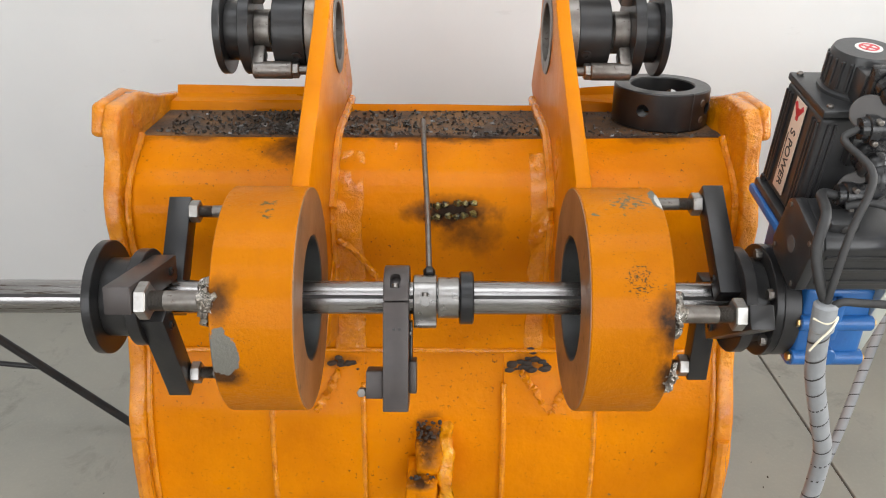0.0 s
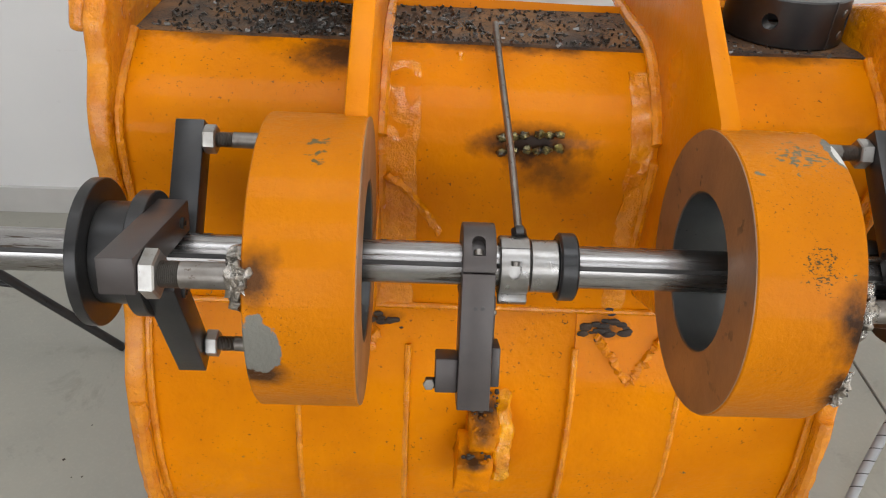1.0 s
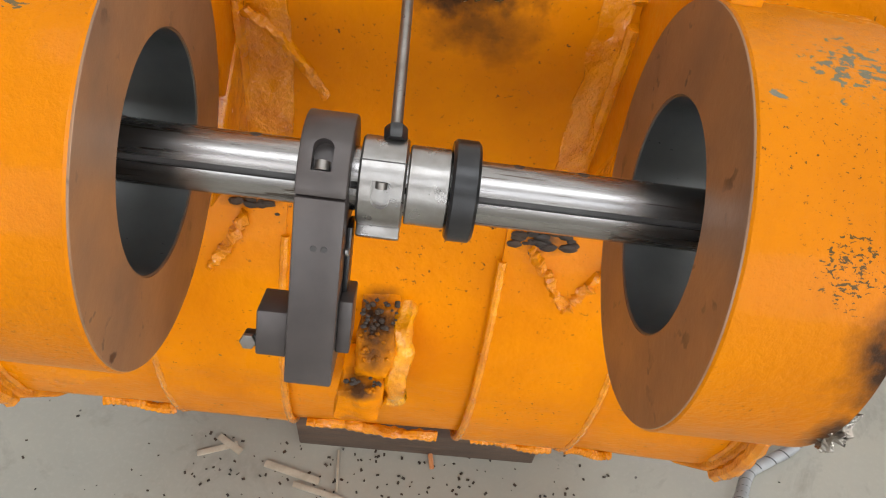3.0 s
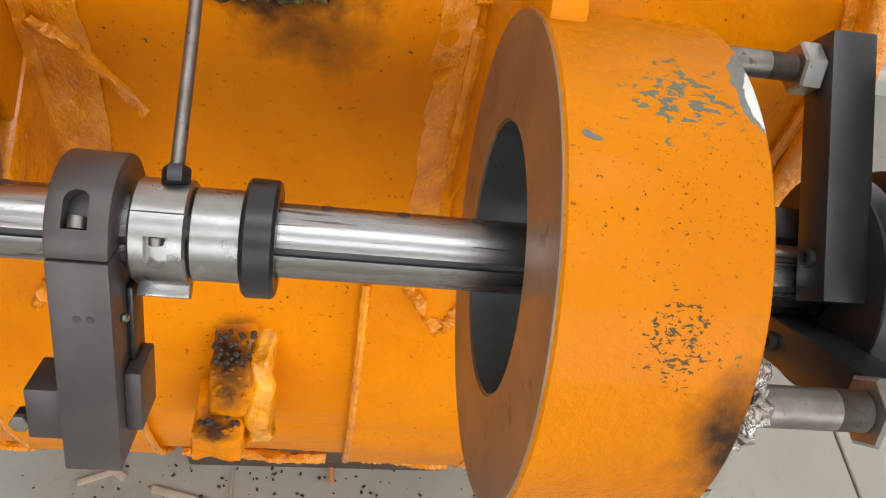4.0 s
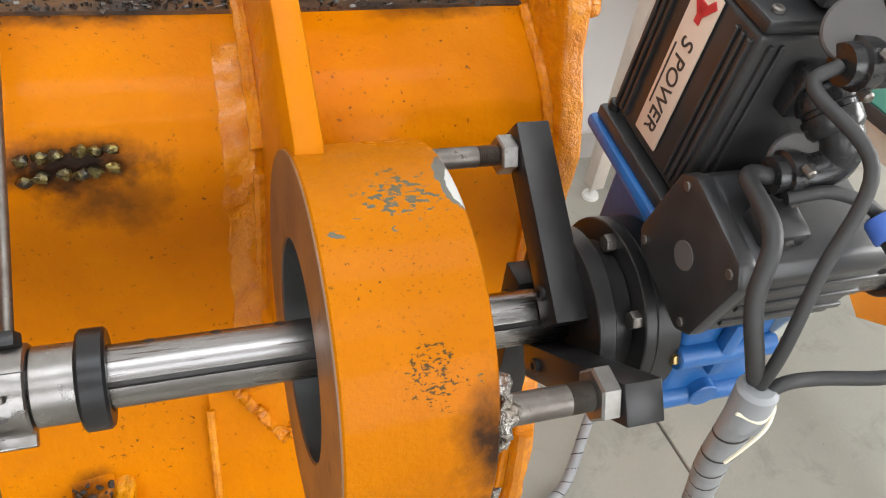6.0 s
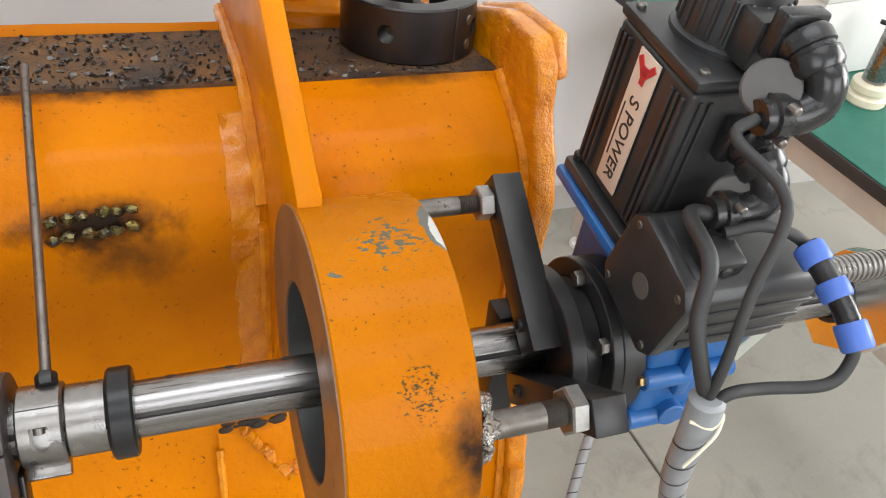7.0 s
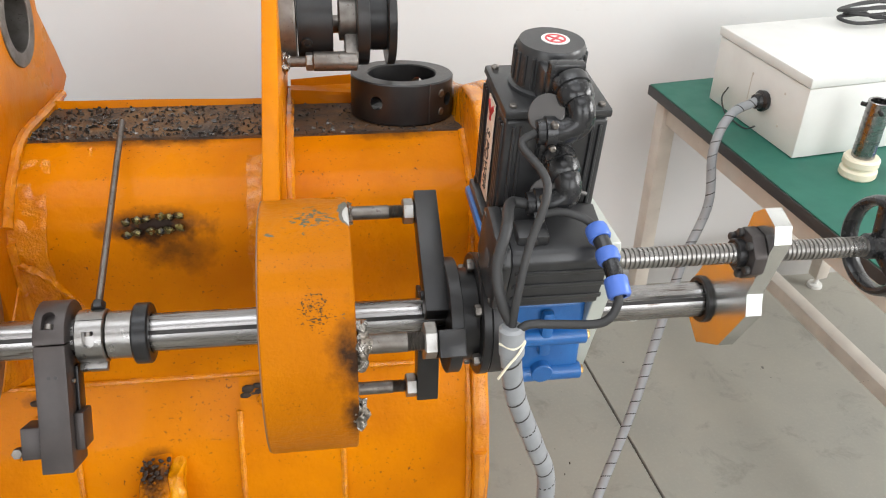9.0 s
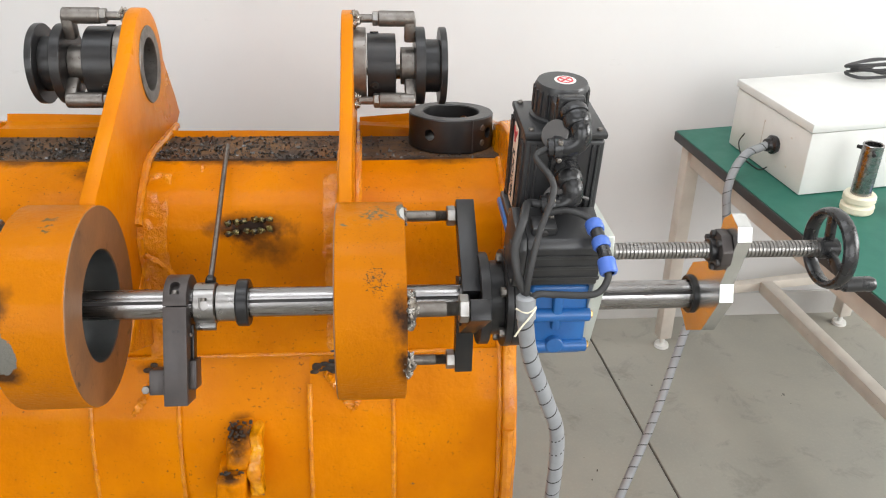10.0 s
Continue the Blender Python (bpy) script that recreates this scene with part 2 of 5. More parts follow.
def lathe(profile, p0, p1, seg=40, closed=False):
    """Turn (distance along the axis, radius) pairs round the axis from p0 towards p1."""
    bm = B()
    rows = []
    for z, r in profile:
        rows.append([bm.verts.new((r * math.cos(2 * math.pi * k / seg), r * math.sin(2 * math.pi * k / seg), z)) for k in range(seg)] if r > 1e-6 else [bm.verts.new((0, 0, z))])
    pairs = list(zip(rows, rows[1:])) + ([(rows[-1], rows[0])] if closed else [])
    for a, b in pairs:
        for k in range(seg):
            j = (k + 1) % seg
            if len(a) == 1 and len(b) == 1:
                continue
            if len(a) == 1:
                bm.faces.new((a[0], b[j], b[k]))
            elif len(b) == 1:
                bm.faces.new((a[k], a[j], b[0]))
            else:
                bm.faces.new((a[k], a[j], b[j], b[k]))
    m, _ = axis_m(p0, p1)
    bm.transform(m)
    bmesh.ops.recalc_face_normals(bm, faces=bm.faces)
    return bm


def rod(p0, p1, r, seg=20, bev=0.0012):
    L = (Vector(p1) - Vector(p0)).length
    b = min(bev, r * 0.4, L * 0.3)
    return lathe([(0, 0), (0, r - b), (b, r), (L - b, r), (L, r - b), (L, 0)], p0, p1, seg)


def pipe(p0, p1, ro, ri, seg=40, bev=0.001):
    L = (Vector(p1) - Vector(p0)).length
    return lathe([(0, ri + bev), (0, ro - bev), (bev, ro), (L - bev, ro), (L, ro - bev), (L, ri + bev), (L - bev, ri), (bev, ri)], p0, p1, seg, True)


def hexa(p0, p1, r, chamfer=0.0015):
    """A hexagon head or nut from p0 to p1."""
    L = (Vector(p1) - Vector(p0)).length
    bm = lathe([(0, 0), (0, r * 0.9), (chamfer, r), (L - chamfer, r), (L, r * 0.9), (L, 0)], p0, p1, 6)
    return bm


def prism(poly, a0, a1, axis="x", bev=0.002, seg=2):
    """Extrude a polygon given in the other two axes from a0 to a1 along axis."""
    bm = B()
    put = {"x": lambda a, u, v: (a, u, v), "y": lambda a, u, v: (u, a, v), "z": lambda a, u, v: (u, v, a)}[axis]
    lo = [bm.verts.new(put(a0, u, v)) for u, v in poly]
    hi = [bm.verts.new(put(a1, u, v)) for u, v in poly]
    bm.faces.new(lo)
    bm.faces.new(hi)
    for k in range(len(poly)):
        j = (k + 1) % len(poly)
        bm.faces.new((lo[k], lo[j], hi[j], hi[k]))
    bmesh.ops.recalc_face_normals(bm, faces=bm.faces)
    if bev:
        bevel(bm, bev, seg, 0.3)
    return bm


def spline(points, per=10):
    pts = [Vector(p) for p in points]
    pts = [pts[0] * 2 - pts[1]] + pts + [pts[-1] * 2 - pts[-2]]
    out = []
    for a, b, c, d in zip(pts, pts[1:], pts[2:], pts[3:]):
        for k in range(per):
            t = k / per
            out.append(0.5 * ((2 * b) + (c - a) * t + (2 * a - 5 * b + 4 * c - d) * t * t + (3 * b - a - 3 * c + d) * t ** 3))
    return out + [pts[-2]]


def tube(points, r, seg=14, per=10, radius_at=None):
    """A round cable through the points."""
    path = spline(points, per)
    bm = B()
    up = Vector((0.3, 0.2, 1)).normalized()
    rows = []
    for i, p in enumerate(path):
        d = (path[min(i + 1, len(path) - 1)] - path[max(i - 1, 0)]).normalized()
        u = (up - d * up.dot(d)).normalized()
        up = u
        v = d.cross(u)
        rr = radius_at(i, len(path)) if radius_at else r
        rows.append([bm.verts.new(p + rr * (u * math.cos(2 * math.pi * k / seg) + v * math.sin(2 * math.pi * k / seg))) for k in range(seg)])
    for a, b in zip(rows, rows[1:]):
        for k in range(seg):
            j = (k + 1) % seg
            bm.faces.new((a[k], a[j], b[j], b[k]))
    bm.faces.new(rows[0])
    bm.faces.new(rows[-1])
    bmesh.ops.recalc_face_normals(bm, faces=bm.faces)
    return bm


def lump(c, size, rough=0.25, freq=60, seed=0, sub=3):
    """A knobbly blob of metal or paint."""
    bm = B()
    bmesh.ops.create_icosphere(bm, subdivisions=sub, radius=1)
    for v in bm.verts:
        n = noise.noise(Vector(v.co) * freq * 0.03 + Vector((seed * 7.1, seed * 3.3, 0)))
        v.co *= 1 + rough * n * 1.6
        v.co = Vector((v.co.x * size[0], v.co.y * size[1], v.co.z * size[2]))
    bm.transform(Matrix.Translation(c))
    return bm


def roughen(bm, amount, freq, seed=0):
    for v in bm.verts:
        p = v.co * freq + Vector((seed * 5.3, seed, 0))
        v.co += Vector((noise.noise(p), noise.noise(p + Vector((31, 0, 0))), noise.noise(p + Vector((0, 57, 0))))) * amount
    return bm


def carve(ob, cutters):
    """Cut recesses into a part."""
    for bm in cutters:
        bm.transform(Matrix.Translation(-ORG[ob.name]))
        me = bpy.data.meshes.new("cutter")
        bm.to_mesh(me)
        bm.free()
        tool = bpy.data.objects.new("cutter", me)
        scene.collection.objects.link(tool)
        tool.matrix_world = ob.parent.matrix_world
        mod = ob.modifiers.new("recess", "BOOLEAN")
        mod.operation, mod.object, mod.solver = "DIFFERENCE", tool, "EXACT"
        bpy.context.view_layer.update()
        done = bpy.data.meshes.new_from_object(ob.evaluated_get(bpy.context.evaluated_depsgraph_get()))
        ob.modifiers.remove(mod)
        ob.data = done
        bpy.data.objects.remove(tool)
    return ob


# ---- the hall ----
def slab(x0, x1, y0, y1, z0, z1):
    return box(((x0 + x1) / 2, (y0 + y1) / 2, (z0 + z1) / 2), (x1 - x0, y1 - y0, z1 - z0), bev=0)


structure("floor", slab(-4.2, 5.2, -3.8, 1.7, -0.12, -0.006), SEAM, "dark joint filler under the concrete floor slabs")
SLABS = [(-4.2, 1.0), (1.006, 5.2)]
fl = bpy.data.objects["floor"]
for k, (x0, x1) in enumerate(SLABS):
    for y0, y1 in ((-3.8, -1.306), (-1.3, 1.7)):
        bm = box(((x0 + x1) / 2, (y0 + y1) / 2, -0.02), (x1 - x0, y1 - y0, 0.04), bev=0.002, seg=1)
        bm.transform(pose(1.030, 0.4, 0, 0, 0, 4.8) @ Matrix.Translation((-1.0, -0.4, 0)))
        me = bpy.data.meshes.new("concrete_slab")
        bm.to_mesh(me)
        bm.free()
        me.materials.append(FLOOR)
        ob = new("concrete_slab", me)
        ob.parent = fl
WROT = pose(0, 1.285, 0, 0, 0, -2.5)
bm = slab(-4.4, 5.4, 0, 0.2, -0.1, ROOF)
bm.transform(WROT)
structure("wall_north", bm, WALL, "white plastered wall with faint scuffs")
bm = slab(-4.4, 5.4, -0.012, 0, 0, 0.09)
bm.transform(WROT)
structure("baseboard", bm, surface("grey_skirting", (0.50, 0.49, 0.47), (0.45, 0.44, 0.42), 0.6, 0, 8, None, bumpy=0.05), "grey painted skirting along the wall")
# Side walls, south wall and ceiling are unseen, added to hold and bounce light.
structure("wall_west", slab(-4.4, -4.2, -3.8, 1.8, -0.1, ROOF), WALL, "unseen white plastered side wall, added to close the hall")
bm = slab(5.2, 5.4, -3.8, 1.4, -0.1, 1.1)
for c, d, e, f in ((-3.8, 1.4, 3.3, ROOF), (-3.8, -2.3, 1.1, 3.3), (0.5, 1.4, 1.1, 3.3)):
    join(bm, slab(5.2, 5.4, c, d, e, f))
structure("wall_east", bm, WALL, "unseen white side wall with an assumed window opening for the right-hand light")
bm = slab(-4.4, 5.4, -3.8, -3.6, -0.1, 1.2)
for a, b, c, d in ((-4.4, 5.4, 3.4, ROOF), (-4.4, -2.9, 1.2, 3.4), (-0.3, 0.6, 1.2, 3.4), (3.2, 5.4, 1.2, 3.4)):
    join(bm, slab(a, b, -3.8, -3.6, c, d))
structure("wall_south", bm, WALL, "unseen white wall with two assumed window openings for the front light")
# Assumed frames in the unseen south openings, where the front lamps stand.
for k, (x0, x1) in enumerate(((-2.9, -0.3), (0.6, 3.2))):
    w = thing("window_%d" % (k + 1), (x0, -3.7, 1.2), "assumed grey framed window in the unseen white wall", "window", frame_m=Matrix.Identity(4), kind="structure")
    bm = slab(x0, x1, -3.73, -3.67, 1.2, 1.26)
    for a, b, c, d in ((x0, x1, 3.34, 3.4), (x0, x0 + 0.06, 1.26, 3.34), (x1 - 0.06, x1, 1.26, 3.34), ((x0 + x1) / 2 - 0.03, (x0 + x1) / 2 + 0.03, 1.26, 3.34)):
        join(bm, slab(a, b, -3.73, -3.67, c, d))
    part("window_frame", bm, GLASS_FRAME, w)
bm = slab(-4.4, 5.4, -3.8, -2.45, ROOF, ROOF + 0.15)
for a, b, c, d in ((-4.4, 5.4, -1.35, -0.45), (-4.4, 5.4, 0.65, 1.8), (-4.4, -1.45, -2.45, -1.35), (1.65, 5.4, -2.45, -1.35), (-4.4, -1.45, -0.45, 0.65), (1.65, 5.4, -0.45, 0.65)):
    join(bm, slab(a, b, c, d, ROOF, ROOF + 0.15))
structure("ceiling", bm, CEIL, "unseen white ceiling with two assumed long roof lights")


# ---- bucket ----
BO = Vector((XC, 0.30, -0.90))


def paint_with(name, spots, lumpy=0.40, fine=60, worn=0.655, bare=(), tint0=(0.67, 0.212, 0.0002), tint1=(0.55, 0.160, 0.0002), chip=0.715, pit=190, zones=(), primer=()):
    """Orange paint with scorched places (centre, radii, strength) and places scraped to bare metal, in bucket coordinates."""
    m, nt, b = nodes_of(name)
    v = tex_coord(nt)
    big = noise_tex(nt, v, 7, 5)
    col = mix(nt, ramp(nt, big, 0.35, 0.68), tint0, tint1)
    patch = ramp(nt, noise_tex(nt, v, 11, 3), 0.42, 0.62)
    sp = ramp(nt, noise_tex(nt, v, pit, 3, 0.6), worn, worn + 0.03)
    col = mix(nt, math_node(nt, "MULTIPLY", sp, patch), col, (0.07, 0.035, 0.014))
    chips = ramp(nt, noise_tex(nt, v, 55, 4, 0.65), chip, chip + 0.015)
    col = mix(nt, chips, col, (0.10, 0.095, 0.06))
    ragged = noise_tex(nt, v, 26, 5, 0.65)

    def away(c, r):
        """Distance from a place in units of its radii."""
        sub = nt.nodes.new("ShaderNodeVectorMath")
        sub.operation = "SUBTRACT"
        nt.links.new(v, sub.inputs[0])
        sub.inputs[1].default_value = Vector(c) - BO
        dv = nt.nodes.new("ShaderNodeVectorMath")
        dv.operation = "DIVIDE"
        nt.links.new(sub.outputs[0], dv.inputs[0])
        dv.inputs[1].default_value = r
        ln = nt.nodes.new("ShaderNodeVectorMath")
        ln.operation = "LENGTH"
        nt.links.new(dv.outputs[0], ln.inputs[0])
        return ln.outputs["Value"]

    for c, r, scale, edge, tint in zones:
        flake = noise_tex(nt, tex_coord(nt, (0.8, 1.3, 1.3)), scale, 4, 0.6, 0.5)
        near = ramp(nt, away(c, r), 0.25, 1.0, (0.34, 0.34, 0.34, 1), (0, 0, 0, 1))
        col = mix(nt, ramp(nt, math_node(nt, "ADD", flake, near), edge + 0.20, edge + 0.22), col, tint)
    for (c, r, k, tint) in [(*s, (0.016, 0.012, 0.010)) for s in spots] + [(*s, (0.16, 0.155, 0.135)) for s in bare] + [(*s, (0.58, 0.57, 0.54)) for s in primer]:
        d = math_node(nt, "ADD", away(c, r), math_node(nt, "MULTIPLY", math_node(nt, "SUBTRACT", ragged, 0.5), 1.6))
        f = ramp(nt, d, 0.25, 1.0, (k, k, k, 1), (0, 0, 0, 1)) if tint[0] < 0.1 else ramp(nt, d, 0.8, 0.86, (k, k, k, 1), (0, 0, 0, 1))
        col = mix(nt, f, col, tint)
    nt.links.new(col, b.inputs["Base Color"])
    nt.links.new(ramp(nt, big, 0.3, 0.7, (0.24, 0.24, 0.24, 1), (0.40, 0.40, 0.40, 1)), b.inputs["Roughness"])
    b.inputs["Coat Weight"].default_value = 0.06
    b.inputs["Specular IOR Level"].default_value = 0.05
    b.inputs["Coat Roughness"].default_value = 0.09
    bump(nt, b, math_node(nt, "ADD", math_node(nt, "MULTIPLY", noise_tex(nt, v, 13, 4), 3.5), noise_tex(nt, v, fine, 5, 0.65)), lumpy * 1.0, 0.004)
    return m


PB = paint_with("scorched_orange_paint", [((0.080, 0.21, 0.012), (0.085, 0.06, 0.030), 0.97), ((0.105, 0.21, -0.02), (0.06, 0.05, 0.045), 0.7),
                                          ((0.205, 0.17, -0.250), (0.036, 0.05, 0.020), 0.95), ((-0.105, 0.17, -0.246), (0.032, 0.05, 0.012), 0.9),
                                          ((-0.17, 0.31, 0.078), (0.07, 0.05, 0.028), 0.9), ((0.06, 0.335, 0.088), (0.19, 0.022, 0.014), 0.9), ((0.42, 0.335, 0.086), (0.10, 0.022, 0.012), 0.7), ((-0.33, 0.335, 0.086), (0.10, 0.022, 0.012), 0.7), ((0.045, 0.125, -0.335), (0.03, 0.03, 0.016), 0.6)])
PR = paint_with("scorched_ring_paint", [((0.331, -0.125, 0.050), (0.035, 0.05, 0.06), 0.95), ((0.334, -0.140, -0.01), (0.028, 0.05, 0.05), 0.9),
                                        ((-0.196, -0.122, 0.083), (0.026, 0.04, 0.03), 0.85), ((-0.196, -0.145, -0.012), (0.030, 0.04, 0.022), 0.9)], 0.42, 170, 0.640,
                [((0.329, 0.005, 0.147), (0.012, 0.032, 0.02), 1.0), ((-0.197, -0.142, 0.022), (0.024, 0.03, 0.030), 1.0)], (0.51, 0.160, 0.0008), (0.43, 0.128, 0.001), 0.735, 460,
                [((0.290, -0.005, 0.146), (0.058, 0.056, 0.040), 150, 0.640, (0.130, 0.118, 0.078)), ((0.290, -0.105, 0.100), (0.045, 0.055, 0.055), 330, 0.675, (0.075, 0.045, 0.020)),
                 ((-0.150, -0.020, 0.145), (0.026, 0.060, 0.035), 120, 0.695, (0.110, 0.080, 0.040)), ((0.245, -0.030, 0.145), (0.014, 0.012, 0.012), 90, 0.690, (0.135, 0.130, 0.10))],
                [((0.331, -0.002, 0.1465), (0.009, 0.022, 0.012), 1.0)])

bucket = thing("excavator_bucket", BO, "orange painted steel excavator bucket with scorched and greasy patches", "bucket")


def sheet(profile, x0, x1, nx, thick, dent=0.0, seed=0, per=4):
    """A thick plate that follows a profile of (y, z) from x0 to x1."""
    pr = [Vector((0, y, z)) for y, z in profile]
    pts = []
    for a, b in zip(pr, pr[1:]):
        pts += [a.lerp(b, k / per) for k in range(per)]
    pts.append(pr[-1])
    bm = B()
    rows = [[], []]
    for i, p in enumerate(pts):
        d = (pts[min(i + 1, len(pts) - 1)] - pts[max(i - 1, 0)]).normalized()
        n = Vector((0, -d.z, d.y))
        if n.dot(Vector((0, -1, 0.4))) < 0:
            n = -n
        for side in (0, 1):
            row = []
            for k in range(nx + 1):
                x = x0 + (x1 - x0) * k / nx
                q = p - n * thick * side
                w = noise.noise(Vector((x * 5, p.y * 5, p.z * 5 + seed))) * dent
                row.append(bm.verts.new((x, q.y + n.y * w, q.z + n.z * w)))
            rows[side].append(row)
    for side in (0, 1):
        for a, b in zip(rows[side], rows[side][1:]):
            for k in range(nx):
                bm.faces.new((a[k], a[k + 1], b[k + 1], b[k]))
    f, g = rows
    for a, b in ((f[0], g[0]), (f[-1], g[-1])):
        for k in range(nx):
            bm.faces.new((a[k], a[k + 1], b[k + 1], b[k]))
    for i in range(len(pts) - 1):
        for k in (0, nx):
            bm.faces.new((f[i][k], f[i + 1][k], g[i + 1][k], g[i][k]))
    bmesh.ops.recalc_face_normals(bm, faces=bm.faces)
    return bm


def tuck(bm):
    """Draw the sides in towards the rounded bottom corners."""
    for v in bm.verts:
        k = max(0.0, (-0.56 - v.co.z) / 0.16)
        v.co.x = XC + (v.co.x - XC) * (1 - 0.13 * min(k, 1.2) ** 2)
    return bm


def bead(points, r, seed=0, per=8, lumps=0.10):
    """A painted-over weld bead of uneven width."""
    rnd = random.Random(seed)
    ph = rnd.random() * 9
    return tube(points, r, 8, per, lambda i, n: r * (1 + lumps * math.sin(i * 1.9 + ph) + lumps * noise.noise(Vector((i * 0.7, seed, 0)))))


XL, XR = -0.426, 0.520
DECK = [(0.335, 0.087), (0.485, 0.070)]
UPPER = [(0.335, 0.084), (0.300, 0.075), (0.262, 0.059), (0.234, 0.040), (0.216, 0.014), (0.207, -0.02), (0.203, -0.10), (0.193, -0.17), (0.178, -0.230)]
LOWER = [(0.178, -0.228), (0.150, -0.275), (0.126, -0.320), (0.105, -0.38), (0.088, -0.46), (0.086, -0.54), (0.098, -0.62), (0.124, -0.684), (0.17, -0.745), (0.23, -0.805), (0.32, -0.845), (0.45, -0.855), (0.62, -0.85)]


def low_y(z):
    """Depth of the lower back plate's face at a height."""
    for (y0, z0), (y1, z1) in zip(LOWER, LOWER[1:]):
        if z1 <= z <= z0:
            return y0 + (y1 - y0) * (z - z0) / (z1 - z0)
    return LOWER[0][0]


part("deck_plate", sheet(DECK, XL, XR, 60, 0.018, 0.003, 2, 6), DUST, bucket, "top plate covered with black grease and metal chips")
part("upper_back_plate", sheet(UPPER, XL, XR, 70, 0.02, 0.004, 5), PB, bucket, "orange back plate with a burnt weld patch")
part("lower_back_plate", tuck(sheet(LOWER, XL, XR, 70, 0.02, 0.008, 9)), PB, bucket)
part("rear_edge_plate", sheet([(0.485, 0.068), (0.50, 0.060), (0.60, -0.02)], XL, XR, 50, 0.015, 0.006, 4), PAINT, bucket)
part("rear_lip", sheet([(0.482, 0.066), (0.500, 0.084), (0.54, 0.080), (0.60, 0.03)], XL, -0.150, 20, 0.014, 0.010, 4), PAINT, bucket)
part("rear_lip", sheet([(0.482, 0.066), (0.500, 0.084), (0.54, 0.080), (0.60, 0.03)], 0.262, 0.40, 12, 0.014, 0.010, 6), PAINT, bucket)
part("mouth_plate", sheet([(0.60, -0.02), (0.74, -0.09), (0.80, -0.2)], XL, XR, 20, 0.02, 0.004, 7), PAINT, bucket)

SIDE = [(0.47, 0.105), (0.36, 0.150), (0.275, 0.160), (0.248, 0.135), (0.236, 0.09), (0.205, 0.05), (0.187, 0.0), (0.183, -0.1), (0.172, -0.19), (0.146, -0.25),
        (0.104, -0.32), (0.083, -0.38), (0.068, -0.46), (0.066, -0.54), (0.080, -0.62), (0.110, -0.676), (0.20, -0.76), (0.30, -0.81), (0.62, -0.83), (0.82, -0.5), (0.84, -0.2), (0.70, 0.03)]
for x0, x1, s in ((XL - 0.026, XL, 1), (XR, XR + 0.026, 2)):
    bm = prism(SIDE, x0, x1, "x", 0.006, 3)
    bmesh.ops.subdivide_edges(bm, edges=[e for e in bm.edges if e.calc_length() > 0.03], cuts=3, use_grid_fill=True)
    tuck(roughen(bm, 0.0028, 14, s))
    part("side_plate", bm, PAINT_LUMPY_LIT, bucket)
    xi = x1 + 0.004 if s == 1 else x0 - 0.004
    part("weld_bead", bead([(xi, y - 0.004, z) for y, z in [(0.33, 0.09)] + UPPER[1:] + LOWER[1:7]], 0.006, s), PAINT_LUMPY_LIT, bucket)
    # thick cutter block on the top corner
    bx = [(0.49, 0.10), (0.37, 0.152), (0.272, 0.164), (0.250, 0.12), (0.30, 0.095)]
    w = (x0 - 0.018, x0 + 0.002) if s == 1 else (x1 - 0.002, x1 + 0.018)
    part("corner_lug", roughen(prism(bx, *w, "x", 0.008, 3), 0.003, 20, s), PAINT_LUMPY_LIT, bucket)
    # drooping edge guard on the lower side
    xg = x0 + 0.017 if s == 1 else x1 - 0.017
    part("edge_guard", bead([(xg, 0.092, -0.35), (xg, 0.066, -0.46), (xg, 0.062, -0.55), (xg, 0.078, -0.62)], 0.011, s + 4, 8, 0.12), PAINT_LUMPY_LIT, bucket)

part("weld_bead", bead([(XL + 0.01 + (XR - XL - 0.02) * k / 14, 0.176, -0.230) for k in range(15)], 0.0045, 3), PAINT_LUMPY_LIT, bucket)
for x0, x1 in ((-0.218, -0.066), (0.167, 0.318)):
    prof = [LOWER[0]] + [(y - d_, z) for (y, z), d_ in zip(LOWER[1:9], (0.003, 0.007, 0.008, 0.008, 0.008, 0.008, 0.008, 0.007))]
    bm = sheet(prof, x0, x1, 10, 0.014, 0.002, 3)
    part("wear_strip", bm, PB, bucket)
    for xe in (x0, x1):
        part("weld_bead", bead([(xe, y - 0.004, z) for y, z in LOWER[1:9]], 0.005, int(xe * 100) + 50), PAINT_LUMPY_LIT, bucket)


def flat_plate(outer, hole, x0, x1, n=36):
    """A plate in the yz plane with a round hole (y, z, radius)."""
    bm = B()
    vo = [bm.verts.new((x0, y, z)) for y, z in outer]
    vh = [bm.verts.new((x0, hole[0] + hole[2] * math.cos(2 * math.pi * k / n), hole[1] + hole[2] * math.sin(2 * math.pi * k / n))) for k in range(n)]
    es = [bm.edges.new((a, b)) for loop in (vo, vh) for a, b in zip(loop, loop[1:] + loop[:1])]
    bmesh.ops.triangle_fill(bm, use_beauty=True, use_dissolve=False, edges=es)
    ext = bmesh.ops.extrude_face_region(bm, geom=bm.faces[:])
    bmesh.ops.translate(bm, vec=(x1 - x0, 0, 0), verts=[g for g in ext["geom"] if isinstance(g, bmesh.types.BMVert)])
    bmesh.ops.recalc_face_normals(bm, faces=bm.faces)
    return bm


